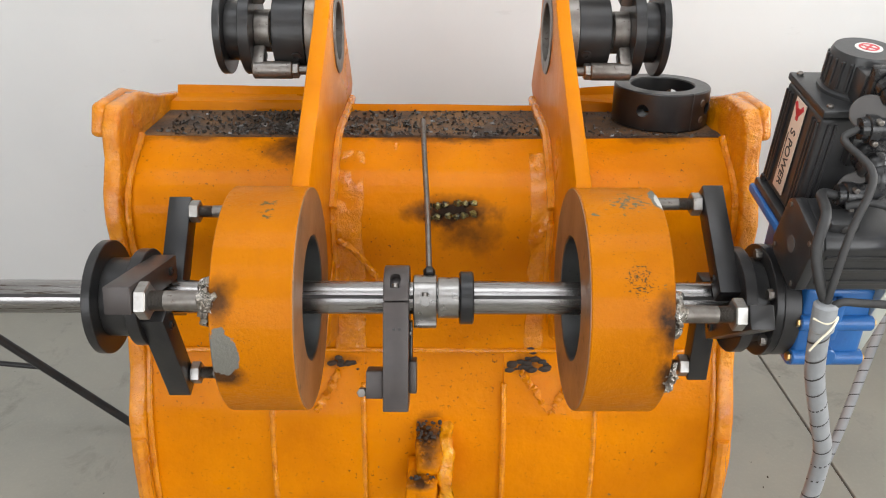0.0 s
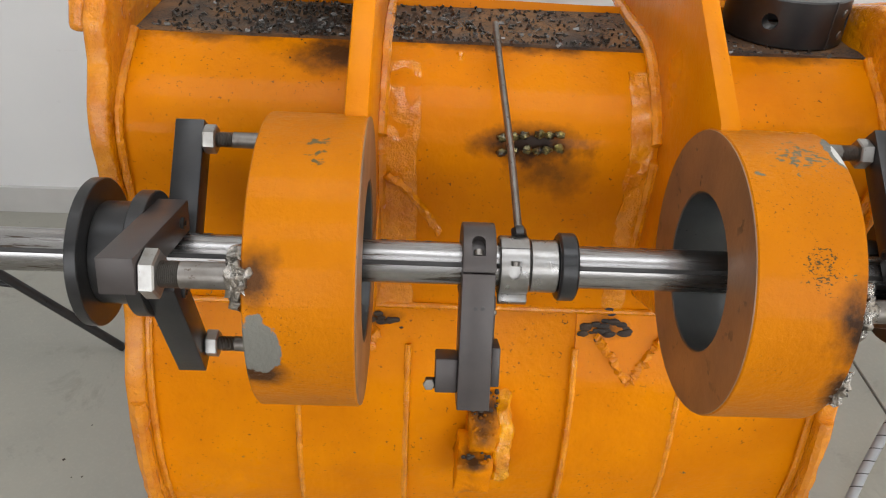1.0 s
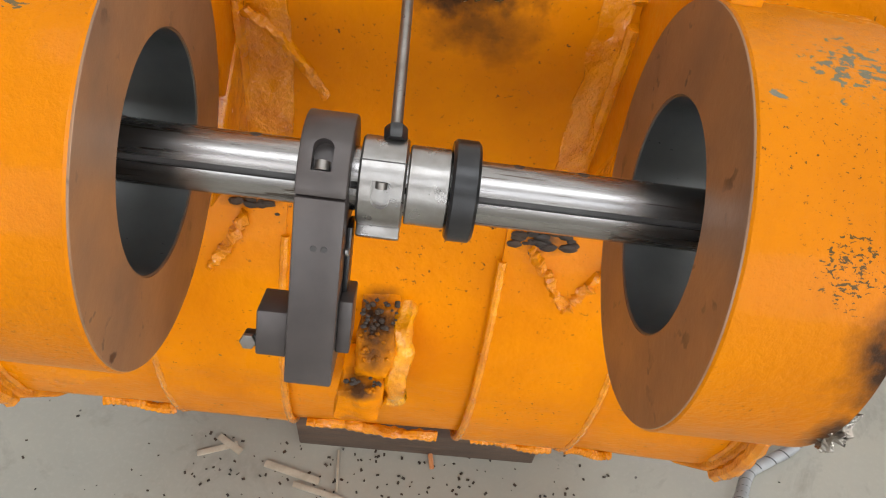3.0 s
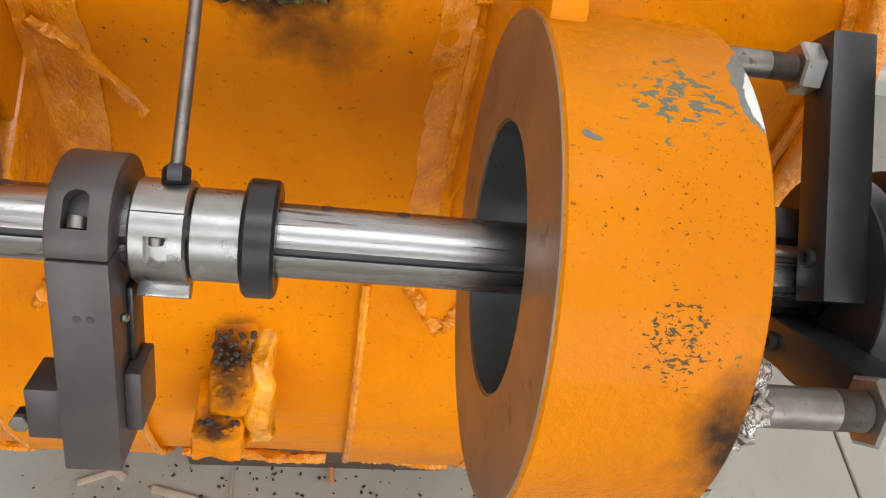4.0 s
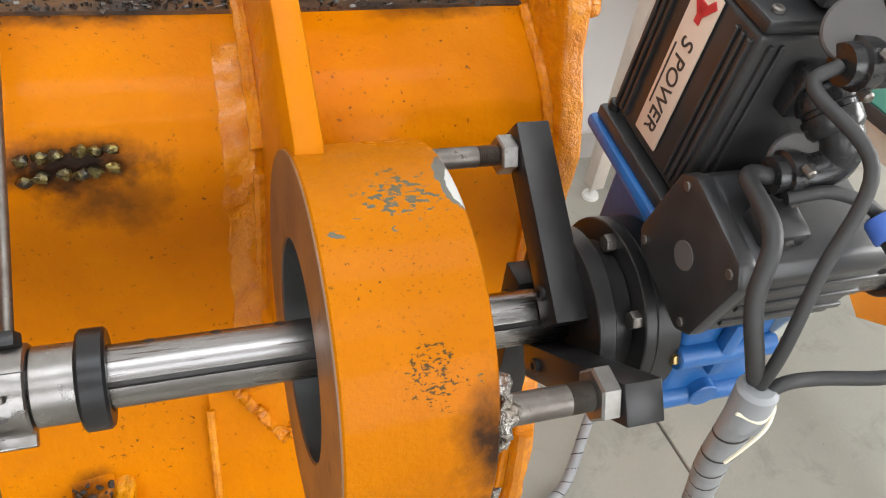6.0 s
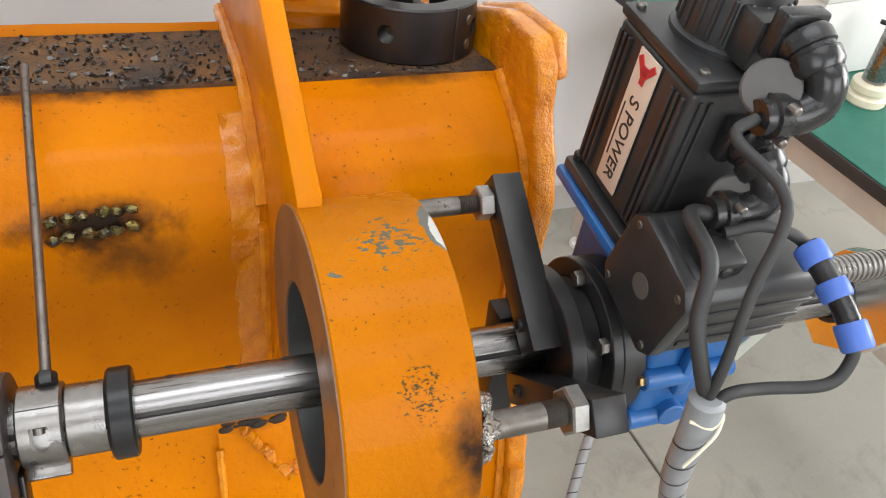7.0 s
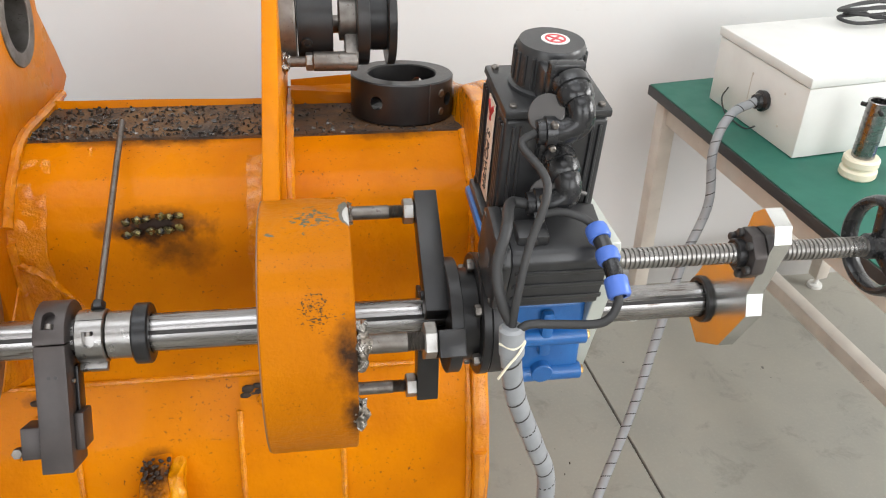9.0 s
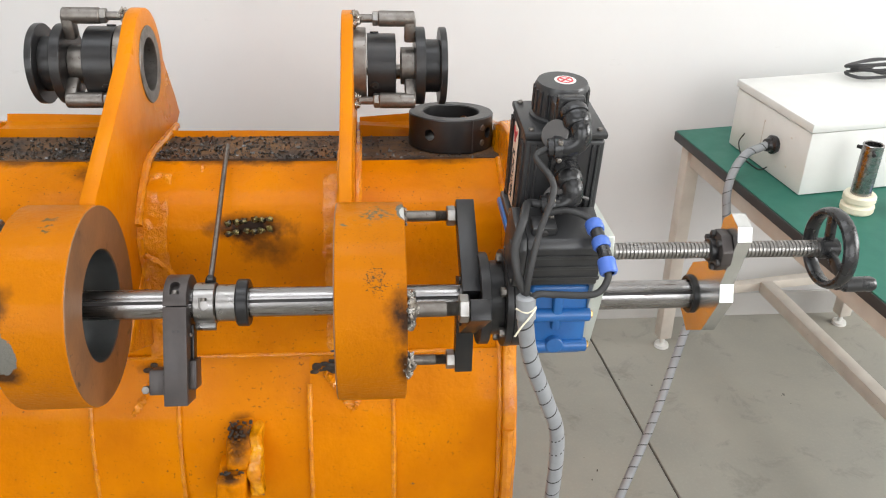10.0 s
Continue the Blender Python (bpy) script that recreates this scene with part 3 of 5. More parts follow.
EY, EZ, ER = 0.442, 0.226, 0.098
arc = [(EY + ER * math.cos(radians(a)), EZ + ER * math.sin(radians(a))) for a in range(125, -11, -9)]
EAR = [(0.045, 0.118), (0.058, 0.142), (0.20, 0.208), (0.33, 0.270)] + arc + [(0.585, 0.13), (0.612, 0.075), (0.56, 0.055), (0.32, 0.07), (0.21, 0.0), (0.205, -0.22), (0.15, -0.10), (0.142, 0.0), (0.105, 0.075)]
EARS = ((-0.134, -0.110), (0.235, 0.256))
for k, (x0, x1) in enumerate(EARS):
    part("ear_plate", bevel(flat_plate(EAR, (EY, EZ, 0.052), x0, x1), 0.003, 2, 1.0), PAINT, bucket, "upright ear plate with a bored eye")
    xo, xi = (x0 - 0.022, x1 + 0.002) if k == 0 else (x0 - 0.002, x1 + 0.022)
    part("eye_bushing", pipe((xo, EY, EZ), (xi, EY, EZ), 0.068, 0.047, 48), STEEL_DULL, bucket, "bored steel eye of the ear")
    for xw, sg in ((x0, -1), (x1, 1)):
        part("weld_bead", bead([(xw + sg * 0.003, 0.21, 0.02), (xw + sg * 0.004, 0.262, 0.064), (xw + sg * 0.004, 0.335, 0.09), (xw + sg * 0.004, 0.45, 0.078), (xw + sg * 0.004, 0.55, 0.068)], 0.008, k * 2 + sg + 20), PAINT_LUMPY_LIT, bucket)
        part("weld_bead", bead([(xw + sg * 0.003, 0.205, 0.0), (xw + sg * 0.003, 0.202, -0.08), (xw + sg * 0.003, 0.200, -0.16), (xw + sg * 0.003, 0.195, -0.23)], 0.007, k * 2 + sg + 30), PAINT_LUMPY_LIT, bucket)
# wide lumpy fillet beside the ear, and a drip
for x0, x1, s in ((-0.113, -0.062, 1), (0.200, 0.229, 2)):
    bm = sheet([(y - 0.0025, z) for y, z in UPPER[1:]], x0, x1, 16, 0.008, 0.0, 1, 8)
    part("weld_fillet", roughen(bm, 0.0045, 45, s), PAINT_LUMPY_LIT, bucket)
part("paint_run", bead([(-0.012, 0.318, 0.078), (-0.010, 0.290, 0.064), (-0.009, 0.265, 0.054)], 0.0055, 8, 8, 0.1), PAINT_LUMPY_LIT, bucket)
part("weld_fillet", roughen(bead([(-0.10, 0.200, -0.03), (-0.07, 0.203, -0.06), (-0.03, 0.204, -0.12)], 0.0055, 12, 16), 0.004, 70), PAINT_LUMPY_LIT, bucket)

RINGS = ((-0.206, -0.110), (0.233, 0.330))
RO, RI = 0.147, 0.082
for k, (x0, x1) in enumerate(RINGS):
    ring = part("boss_ring", lathe([(0, RI + 0.001), (0, RO - 0.0016), (0.0016, RO), (x1 - x0 - 0.0016, RO), (x1 - x0, RO - 0.0016), (x1 - x0, RI + 0.001)], (x0, 0, 0), (x1, 0, 0), 96), PR, bucket, "thick orange boss ring with chipped paint")
    part("bore", pipe((x0 - 0.0005, 0, 0), (x1 + 0.0005, 0, 0), RI + 0.002, RI, 72, 0.0008), BORE, ring, "freshly bored grey steel")
    xf = x1 if k == 0 else x0
    d = 0.0012 if k == 0 else -0.0012
    part("boss_face", pipe((xf - d, 0, 0), (xf + d, 0, 0), RO - 0.0014, RI + 0.0015, 96, 0.0003), RUST_FACE, ring, "brown machined end face")
part("saddle", prism([(0.10, -0.11), (0.205, -0.06), (0.205, -0.22), (0.06, -0.135)], -0.190, -0.106, "x", 0.006), PAINT_LUMPY_LIT, bucket)
part("saddle", prism([(0.10, -0.11), (0.205, -0.06), (0.205, -0.22), (0.06, -0.135)], 0.239, 0.321, "x", 0.006), PAINT_LUMPY_LIT, bucket)
for j, pts in enumerate(([(x, low_y(z) - 0.006, z) for x, z in run] for run in (((0.196, -0.258), (0.220, -0.288), (0.244, -0.318)), ((0.244, -0.318), (0.266, -0.288), (0.288, -0.256)), ((-0.108, -0.256), (-0.126, -0.288), (-0.146, -0.316))))):
    part("weld_spatter", roughen(bead(pts, 0.0055, j + 60, 16, 0.25), 0.006, 110, j), PAINT_LUMPY_LIT, bucket)
for j, (x0, x1) in enumerate(((-0.34, -0.235), (-0.05, 0.14), (0.19, 0.31), (0.33, 0.40))):
    part("bottom_lip", roughen(bead([(x0 + (x1 - x0) * k / 6, 0.118 + 0.003 * math.sin(k), -0.684) for k in range(7)], 0.008, j + 70), 0.003, 60, j), PAINT_LUMPY_LIT, bucket)

# lifting hook on the back
HK = 0.052


def rough_block(poly, x0, x1, seed, amount=0.005):
    bm = prism(poly, x0, x1, "x", 0.006, 2)
    for cuts in (3, 1):
        bmesh.ops.subdivide_edges(bm, edges=[e for e in bm.edges if e.calc_length() > 0.008], cuts=cuts, use_grid_fill=True)
    roughen(bm, amount, 40, seed)
    return roughen(bm, amount * 0.5, 120, seed + 3)


HOOKP = paint_with("scorched_hook_paint", [((HK - 0.008, 0.10, -0.346), (0.040, 0.05, 0.020), 0.97), ((HK - 0.012, 0.07, -0.364), (0.03, 0.04, 0.022), 0.75), ((HK - 0.022, 0.034, -0.389), (0.030, 0.03, 0.012), 0.92)], 0.9, 90)
hook = part("hook", rough_block([(0.135, -0.332), (0.104, -0.336), (0.076, -0.347), (0.050, -0.366), (0.046, -0.384), (0.060, -0.396), (0.11, -0.400)], HK - 0.030, HK + 0.010, 3, 0.006), HOOKP, bucket, "rough torch-cut lifting hook")
part("hook_cheek", rough_block([(0.135, -0.336), (0.092, -0.343), (0.062, -0.362), (0.042, -0.386), (0.040, -0.42), (0.046, -0.450), (0.10, -0.460)], HK + 0.006, HK + 0.030, 5, 0.006), PAINT_RUN, hook, "thick yellow paint runs")
part("hook_toe", rough_block([(0.090, -0.382), (0.042, -0.384), (0.026, -0.393), (0.022, -0.440), (0.034, -0.458), (0.10, -0.462)], HK - 0.046, HK + 0.004, 7, 0.005), HOOKP, hook)
rnd = random.Random(8)
for j in range(70):
    u_, top = rnd.random(), j < 52
    x = HK + (rnd.uniform(-0.028, 0.010) if top else rnd.uniform(-0.042, 0.0))
    y, z = (0.116 - 0.062 * u_, -0.331 - 0.030 * u_ * u_) if top else (0.046 - 0.016 * u_, -0.381 - 0.006 * u_)
    r = rnd.uniform(0.0014, 0.0032)
    part("scale", lump((x, y, z), (r * 1.2, r * 0.9, r), 0.22, 70, j, 2), SOOT if u_ < 0.6 else HOOKP, hook)
# bead rows of the burnt repair weld
rnd = random.Random(4)
for j in range(12):
    bx, bz = 0.043 + (j % 6) * 0.0135 + rnd.uniform(-0.003, 0.003), 0.022 - (j // 6) * 0.017 + (j % 6) * 0.0012 + rnd.uniform(-0.002, 0.002)
    yy = 0.2035 + (0.012 if bz > 0.02 else 0.004)
    part("weld_spot", lump((bx, yy, bz), (0.0068, 0.0048, 0.0058), 0.3, 60, j, 2), surface("dark_weld_spot", (0.06, 0.055, 0.05), (0.25, 0.2, 0.06), 0.25, 0.8, 90, None, bumpy=0.3) if j == 0 else bpy.data.materials["dark_weld_spot"], bucket)
rnd = random.Random(3)
FLAKES = [((0.206 + rnd.gauss(0, 0.016), 0.166, -0.250 + rnd.gauss(0, 0.007)), rnd.uniform(0.003, 0.008)) for _ in range(22)]
FLAKES += [((-0.102 + rnd.gauss(0, 0.014), 0.166, -0.247 + rnd.gauss(0, 0.004)), rnd.uniform(0.002, 0.006)) for _ in range(14)]
FLAKES = [((x, low_y(z) - 0.002, z), r) for (x, y, z), r in FLAKES]
for j, (c, r) in enumerate(FLAKES):
    part("scale", lump(c, (r * 1.3, r * 0.5, r * 0.8), 0.25, 70, j + 20, 2), SOOT, bucket, "burnt black scale")

# loose chips on the deck
rnd = random.Random(11)
bm = B()
for j in range(1500):
    x = rnd.uniform(XL + 0.02, XR - 0.03)
    y = 0.335 + 0.145 * rnd.random() ** 1.3
    if not (-0.12 < x < 0.22) and rnd.random() < 0.45:
        x = -0.20 + rnd.gauss(0, 0.06)
    if any(a - 0.004 < x < b + 0.004 for a, b in EARS) or not XL + 0.01 < x < XR - 0.01:
        continue
    z = 0.087 - (y - 0.335) * 0.115 + 0.0015
    s = rnd.uniform(0.0012, 0.0042)
    c = bmesh.ops.create_cube(bm, size=1)["verts"]
    bmesh.ops.transform(bm, matrix=pose(x, y, z, rnd.uniform(0, 360), rnd.uniform(0, 360), 0) @ Matrix.Diagonal((s * 1.8, s, s * 0.35, 1)), verts=c)
part("chip_litter", bm, surface("metal_chips", (0.05, 0.045, 0.04), (0.16, 0.15, 0.14), 0.3, 0.8, 200, None, bumpy=0.0), bucket, "loose curled metal chips", False, "stuff")
bm = B()
for j in range(40):
    x, y = rnd.uniform(-0.10, 0.2), rnd.uniform(0.34, 0.46)
    s = rnd.uniform(0.002, 0.0035)
    c = bmesh.ops.create_cube(bm, size=1)["verts"]
    bmesh.ops.transform(bm, matrix=pose(x, y, 0.0885 - (y - 0.335) * 0.115, rnd.uniform(0, 360), rnd.uniform(0, 360), 0) @ Matrix.Diagonal((s * 1.6, s, s * 0.3, 1)), verts=c)
part("bright_litter", bm, STEEL, bucket, "", False, "stuff")

# wooden block under the bucket
block = thing("wooden_block", (0.07, 0.30, 0), "dark oily wooden block under the bucket", "block", frame_m=Matrix.Identity(4))
part("timber", roughen(box((0.09, 0.32, 0.040), (0.415, 0.26, 0.080), bev=0.004), 0.002, 30), WOOD, block)


# ---- boring bar and what sits on it ----
bar = thing("boring_bar", (0.0, 0, 0), "polished round steel boring bar with a lengthwise keyway", "boring bar")
poly = []
ga = radians(180 - 37)
gw = 0.0024
for k in range(72):
    a = ga + 2 * math.pi * (k + 0.5) / 72
    dlt = (a - ga + math.pi) % (2 * math.pi) - math.pi
    if abs(dlt) * RB > gw + 0.0004:
        poly.append((RB * math.cos(a), RB * math.sin(a)))
u, w = Vector((math.cos(ga), math.sin(ga))), Vector((-math.sin(ga), math.cos(ga)))
groove = [u * RB * 0.994 - w * gw, u * (RB - 0.004) - w * gw, u * (RB - 0.004) + w * gw, u * RB * 0.994 + w * gw]
poly = poly + [tuple(g) for g in groove]
part("bar", prism(poly, -1.05, 0.80, "x", 0), CHROME, bar)
# Dark strip on the groove's floor deepens its shade by colour.
bm = box((0, 0, 0), (1.84, 0.0012, gw * 1.9), bev=0)
bm.transform(Matrix.Translation((-0.125, u.x * (RB - 0.0036), u.y * (RB - 0.0036))) @ pose(0, 0, 0, 143, 0, 0))
part("keyway", bm, INK_SHADE, bar, "dark strip painting the shade inside the keyway")
for j in range(14):
    x = -0.27 + j * 0.0445
    if -0.02 < x < 0.11:
        continue
    a = radians(56)
    part("set_screw", lathe([(0, 0.0), (0, 0.0040), (0.0011, 0.0040), (0.0011, 0)], (x, (RB - 0.001) * math.cos(a), (RB - 0.001) * math.sin(a)), (x, RB * 1.5 * math.cos(a), RB * 1.5 * math.sin(a)), 16), INK_SHADE, bar)

# tool holder: a clamp on the bar with an arm
ev, nv = Vector((0, -0.48, -0.877)), Vector((0, -0.877, 0.48))


def at_m(bm, m):
    bm.transform(m)
    return bm


def hp(x, s, n):
    """A point of the holder: along the bar, along its arm, out of its front face."""
    return Vector((x, 0, 0)) + ev * s + nv * n


def hbox(x0, x1, s0, s1, n0, n1, bev=0.0015):
    bm = box((0, 0, 0), (x1 - x0, s1 - s0, n1 - n0), bev=bev)
    m = Matrix((Vector((1, 0, 0)), ev, nv)).transposed().to_4x4()
    bm.transform(Matrix.Translation(hp((x0 + x1) / 2, (s0 + s1) / 2, (n0 + n1) / 2)) @ m)
    return bm


holder = thing("tool_holder", hp(0.003, 0.14, 0.02), "browned steel boring tool holder clamped on the bar", "tool holder")
HX0, HX1 = -0.0135, 0.0195
cap_poly = [(0.0, 0.043)] + [(-0.043 * math.sin(radians(a)), 0.043 * math.cos(radians(a))) for a in range(10, 180, 10)] + [(0.0, -0.043)]
bm = prism(cap_poly, HX0, HX1, "x", 0.0015)
m4 = Matrix((Vector((1, 0, 0)), ev, nv)).transposed().to_4x4()
bm.transform(m4)
cap = part("clamp_cap", bm, BROWNED, holder)
part("arm", hbox(HX0, HX1, 0.0012, 0.143, -0.012, 0.043), BROWNED, holder)
part("clamp_cheek", hbox(HX0, HX1, 0.0012, 0.036, -0.043, -0.012), BROWNED, holder)
# pocket with its clamp screw on the cap
pc = hp(0.002, -0.026, 0.0345)
dirp = (ev * -0.60 + nv * 0.80).normalized()
pm = Matrix.Translation(pc) @ Matrix((Vector((1, 0, 0)), dirp.cross(Vector((1, 0, 0))), dirp)).transposed().to_4x4()
slot = [(-0.0066, -0.0105), (0.0066, -0.0105)] + [(0.0066 * math.cos(radians(a)), 0.0045 + 0.0066 * math.sin(radians(a))) for a in range(0, 181, 15)]
carve(cap, [at_m(prism(slot, -0.0115, 0.012, "z", 0), pm)])
part("clamp_screw", at_m(lathe([(0, 0), (0, 0.0050), (0.0065, 0.0050), (0.0068, 0.0046), (0.0068, 0.0026), (0.0040, 0.0026), (0.0040, 0)], (0, -0.0095, -0.0065), (0, 1, -0.0065), 20), pm), STEEL_DULL, cap)
# Pin holes are not cut: flat dark discs paint their inner shade.
for dx in (-0.0035, 0.0035):
    p = hp(0.0045 + dx, 0.036, 0.0425)
    part("pin_hole_shade", rod(p, p + nv * 0.001, 0.0022, 12, 0.0002), INK_SHADE, holder)
part("tool_block", hbox(-0.036, HX0, 0.092, 0.128, 0.0, 0.034), BROWNED, holder)
ins = part("insert_seat", hbox(-0.046, -0.034, 0.116, 0.126, 0.018, 0.028, 0.002), BLACK, holder)
p = hp(-0.042, 0.121, 0.0285)
part("carbide_insert", rod(p - nv * 0.002, p + nv * 0.0025, 0.0062, 6, 0.0006), STEEL_DULL, ins, "worn grey carbide insert")
part("backing_block", hbox(HX1, HX1 + 0.010, 0.080, 0.122, -0.004, 0.030), BROWNED, holder)
part("side_strip", hbox(HX1, HX1 + 0.004, 0.030, 0.10, -0.006, 0.016), BLACK, holder)
part("side_screw", rod(hp(HX1, 0.044, 0.026), hp(HX1 + 0.004, 0.044, 0.026), 0.0028, 12), STEEL, holder)

collar = thing("split_collar", (0.040, 0, -0.031), "bright steel split collar with clamp screws", "collar")
shell = part("collar_body", pipe((0.0245, 0, 0), (0.0555, 0, 0), 0.0305, RB, 48, 0.0015), STEEL, collar)
for a in (148,):
    d = Vector((0, math.cos(radians(a)), math.sin(radians(a))))
    q = Vector((0.040, 0, 0)) + d * 0.0305
    cm = Matrix.Translation(q) @ Matrix((Vector((1, 0, 0)), d.cross(Vector((1, 0, 0))), d)).transposed().to_4x4()
    notch = [(0.0062, 0.0085), (-0.0062, 0.0085)] + [(-0.0062 * math.cos(radians(a)), -0.0040 - 0.0062 * math.sin(radians(a))) for a in range(0, 181, 20)]
    carve(shell, [at_m(prism(notch, -0.0070, 0.010, "z", 0), cm)])
    part("pocket_screw", at_m(lathe([(0, 0), (0, 0.0040), (0.0050, 0.0040), (0.0050, 0.0020), (0.003, 0.0020), (0.003, 0)], (0, 0.0082, -0.0042), (0, -1, -0.0042), 16), cm), STEEL_DULL, shell)
for a in (106,):
    d = Vector((0, math.cos(radians(a)), math.sin(radians(a))))
    q = Vector((0.040, 0, 0)) + d * 0.0303
    b1 = box((0, 0, 0), (0.031, 0.0008, 0.0008), bev=0)
    b1.transform(Matrix.Translation(q) @ d.to_track_quat("Y", "Z").to_matrix().to_4x4())
    part("split_line", b1, INK_SHADE, collar)
part("clamp_foot", box((0.040, -0.022, -0.024), (0.030, 0.014, 0.010), (30, 0, 0), 0.0015), STEEL, collar)

sleeve = thing("bar_sleeve", (0.07, 0, -0.027), "turned steel sleeve on the boring bar", "sleeve")
part("sleeve_body", pipe((0.0565, 0, 0), (0.0845, 0, 0), 0.0272, RB + 0.0002, 48), STEEL, sleeve)
stop = thing("stop_ring", (0.094, 0, -0.035), "black steel stop ring on the boring bar", "ring")
part("ring_body", pipe((0.0850, 0, 0), (0.1035, 0, 0), 0.0350, RB + 0.0004, 48, 0.002), BLACK, stop)
handle = thing("tommy_bar", (0.026, 0.33, 0.10), "thin dark steel rod leaning from the collar to the bucket deck", "rod")
part("rod", tube([(0.045, 0.020, 0.028), (0.041, 0.13, 0.060), (0.035, 0.25, 0.090), (0.031, 0.338, 0.112)], 0.0041, 12, 6), STEEL_DULL, handle)
part("rod_head", hexa((0.0455, 0.014, 0.0262), (0.0448, 0.024, 0.0292), 0.008), BLACK, handle)

# ---- supports of the bar ----
def polar(x, r, a):
    return Vector((x, r * math.cos(radians(a)), r * math.sin(radians(a))))


def stud_set(parent, x_arm, x_ring, r, a, seed, weld_r=0.016, stud_r=0.0095, off=(0, 0)):
    """Threaded stud from an arm to a welded foot, with its nut."""
    sg = 1 if x_ring < x_arm else -1
    o = Vector((0, *off))
    p_arm, p_ring = polar(x_arm, r, a) + o, polar(x_ring, r, a) + o
    prof = [(0, 0), (0, stud_r)]
    L = abs(x_arm - x_ring)
    z = L * 0.62
    prof += [(z, stud_r)]
    while z < L - 0.002:
        prof += [(z + 0.0008, stud_r * 0.86), (z + 0.0016, stud_r)]
        z += 0.0016
    prof += [(L, stud_r), (L, 0)]
    part("stud", lathe(prof, p_ring, p_arm, 18), STEEL_DULL, parent, "threaded steel stud")
    part("nut", hexa(polar(x_arm - sg * 0.0005, r, a) + o, polar(x_arm - sg * 0.0145, r, a) + o, stud_r * 1.85), NUT_STEEL, parent, "bright steel nut")
    if weld_r:
        bm = lump(polar(x_ring + sg * 0.002, r, a) + o, (weld_r * 0.8, weld_r, weld_r * 1.1), 0.35, 95, seed, 3)
        for j in range(5):
            join(bm, lump(polar(x_ring + sg * 0.003, r + 0.010 * math.cos(j * 1.3), a + 9 * math.sin(j * 1.3)) + o, (weld_r * 0.5, weld_r * 0.5, weld_r * 0.5), 0.4, 90, seed + j, 2))
        part("weld", roughen(bm, 0.0014, 190, seed), WELD, parent, "bright lumpy weld")


def screw_eye(parent, p, d, r=0.006):
    part("cap_screw", lathe([(0, 0), (0, r), (0.003, r), (0.0035, r * 0.9), (0.0035, r * 0.5), (0.0012, r * 0.5), (0.0012, 0)], p, Vector(p) + Vector(d), 16), BLACK, parent)


def swept_leg(x0, x1, a, flip, r1=0.155, wide=0.033):
    """A flat bar from beside the hub to its tip at the angle a."""
    tip = Vector((r1 * math.cos(radians(a)), r1 * math.sin(radians(a))))
    t_ = tip.normalized()
    n_ = Vector((-t_.y, t_.x))
    base = n_ * (0.040 * flip) - t_ * 0.004
    mid, d = (tip + base) / 2, (tip - base)
    bm = box((0, 0, 0), (x1 - x0, d.length, wide), bev=0.0015)
    bm.transform(Matrix.Translation(((x0 + x1) / 2, mid.x, mid.y)) @ pose(0, 0, 0, math.degrees(math.atan2(d.y, d.x)), 0, 0))
    return bm, base + d * 0.16


left = thing("bearing_support", (-0.34, 0, -0.09), "blackened steel bearing support with three legs welded to the boss", "bearing support", "bearing supports")
part("outer_flange", pipe((-0.384, 0, 0), (-0.372, 0, 0), 0.075, RB + 0.0005, 64), BLACK, left)
part("hub", pipe((-0.372, 0, 0), (-0.336, 0, 0), 0.052, RB + 0.0005, 48), BLACK, left)
part("inner_flange", pipe((-0.336, 0, 0), (-0.320, 0, 0), 0.064, RB + 0.0005, 56), BLACK, left)
for a in (27, 147, -90):
    bm, s_ = swept_leg(-0.322, -0.291, a, -1)
    part("leg", bm, BROWNED if a == 147 else BLACK, left)
    screw_eye(left, (-0.291, s_.x, s_.y), (1, 0, 0))
for a, sd in ((30, 1), (147, 2), (-89, 3)):
    stud_set(left, -0.291, -0.207, 0.132, a, sd, 0.0190 if a == 147 else 0.008, 0.0120 if a == 147 else 0.0085)

right = thing("bearing_support", (0.44, 0, -0.09), "blackened steel bearing support with three legs beside the gearbox", "bearing support", "bearing supports")
part("inner_flange", pipe((0.4400, 0, 0), (0.4550, 0, 0), 0.070, RB + 0.0005, 64), BLACK, right)
part("hub", pipe((0.4550, 0, 0), (0.4765, 0, 0), 0.056, RB + 0.0005, 48), BLACK, right)
fl2 = part("outer_flange", pipe((0.4765, 0, 0), (0.4870, 0, 0), 0.074, RB + 0.0005, 64), BLACK, right)
for a in range(20, 380, 60):
    part("flange_bolt", hexa(polar(0.4765, 0.064, a), polar(0.4685, 0.064, a), 0.0075), STEEL_DULL, fl2)
for a in (46, 153, -82):
    bm, s_ = swept_leg(0.4140, 0.4420, a, 1, 0.150, 0.029)
    part("leg", bm, BLACK, right)
    screw_eye(right, (0.4140, s_.x, s_.y), (-1, 0, 0))
for a, sd in ((47, 4), (153, 5), (-82, 6)):
    stud_set(right, 0.4140, 0.331, 0.130, a, sd, 0.0165 if a == 153 else 0.009, 0.0105 if a == 153 else 0.0085)
bm = lump(polar(0.331, 0.141, 186), (0.009, 0.008, 0.017), 0.6, 95, 31, 3)
part("weld", roughen(bm, 0.003, 120, 9), WELD, right, "bright lumpy weld")


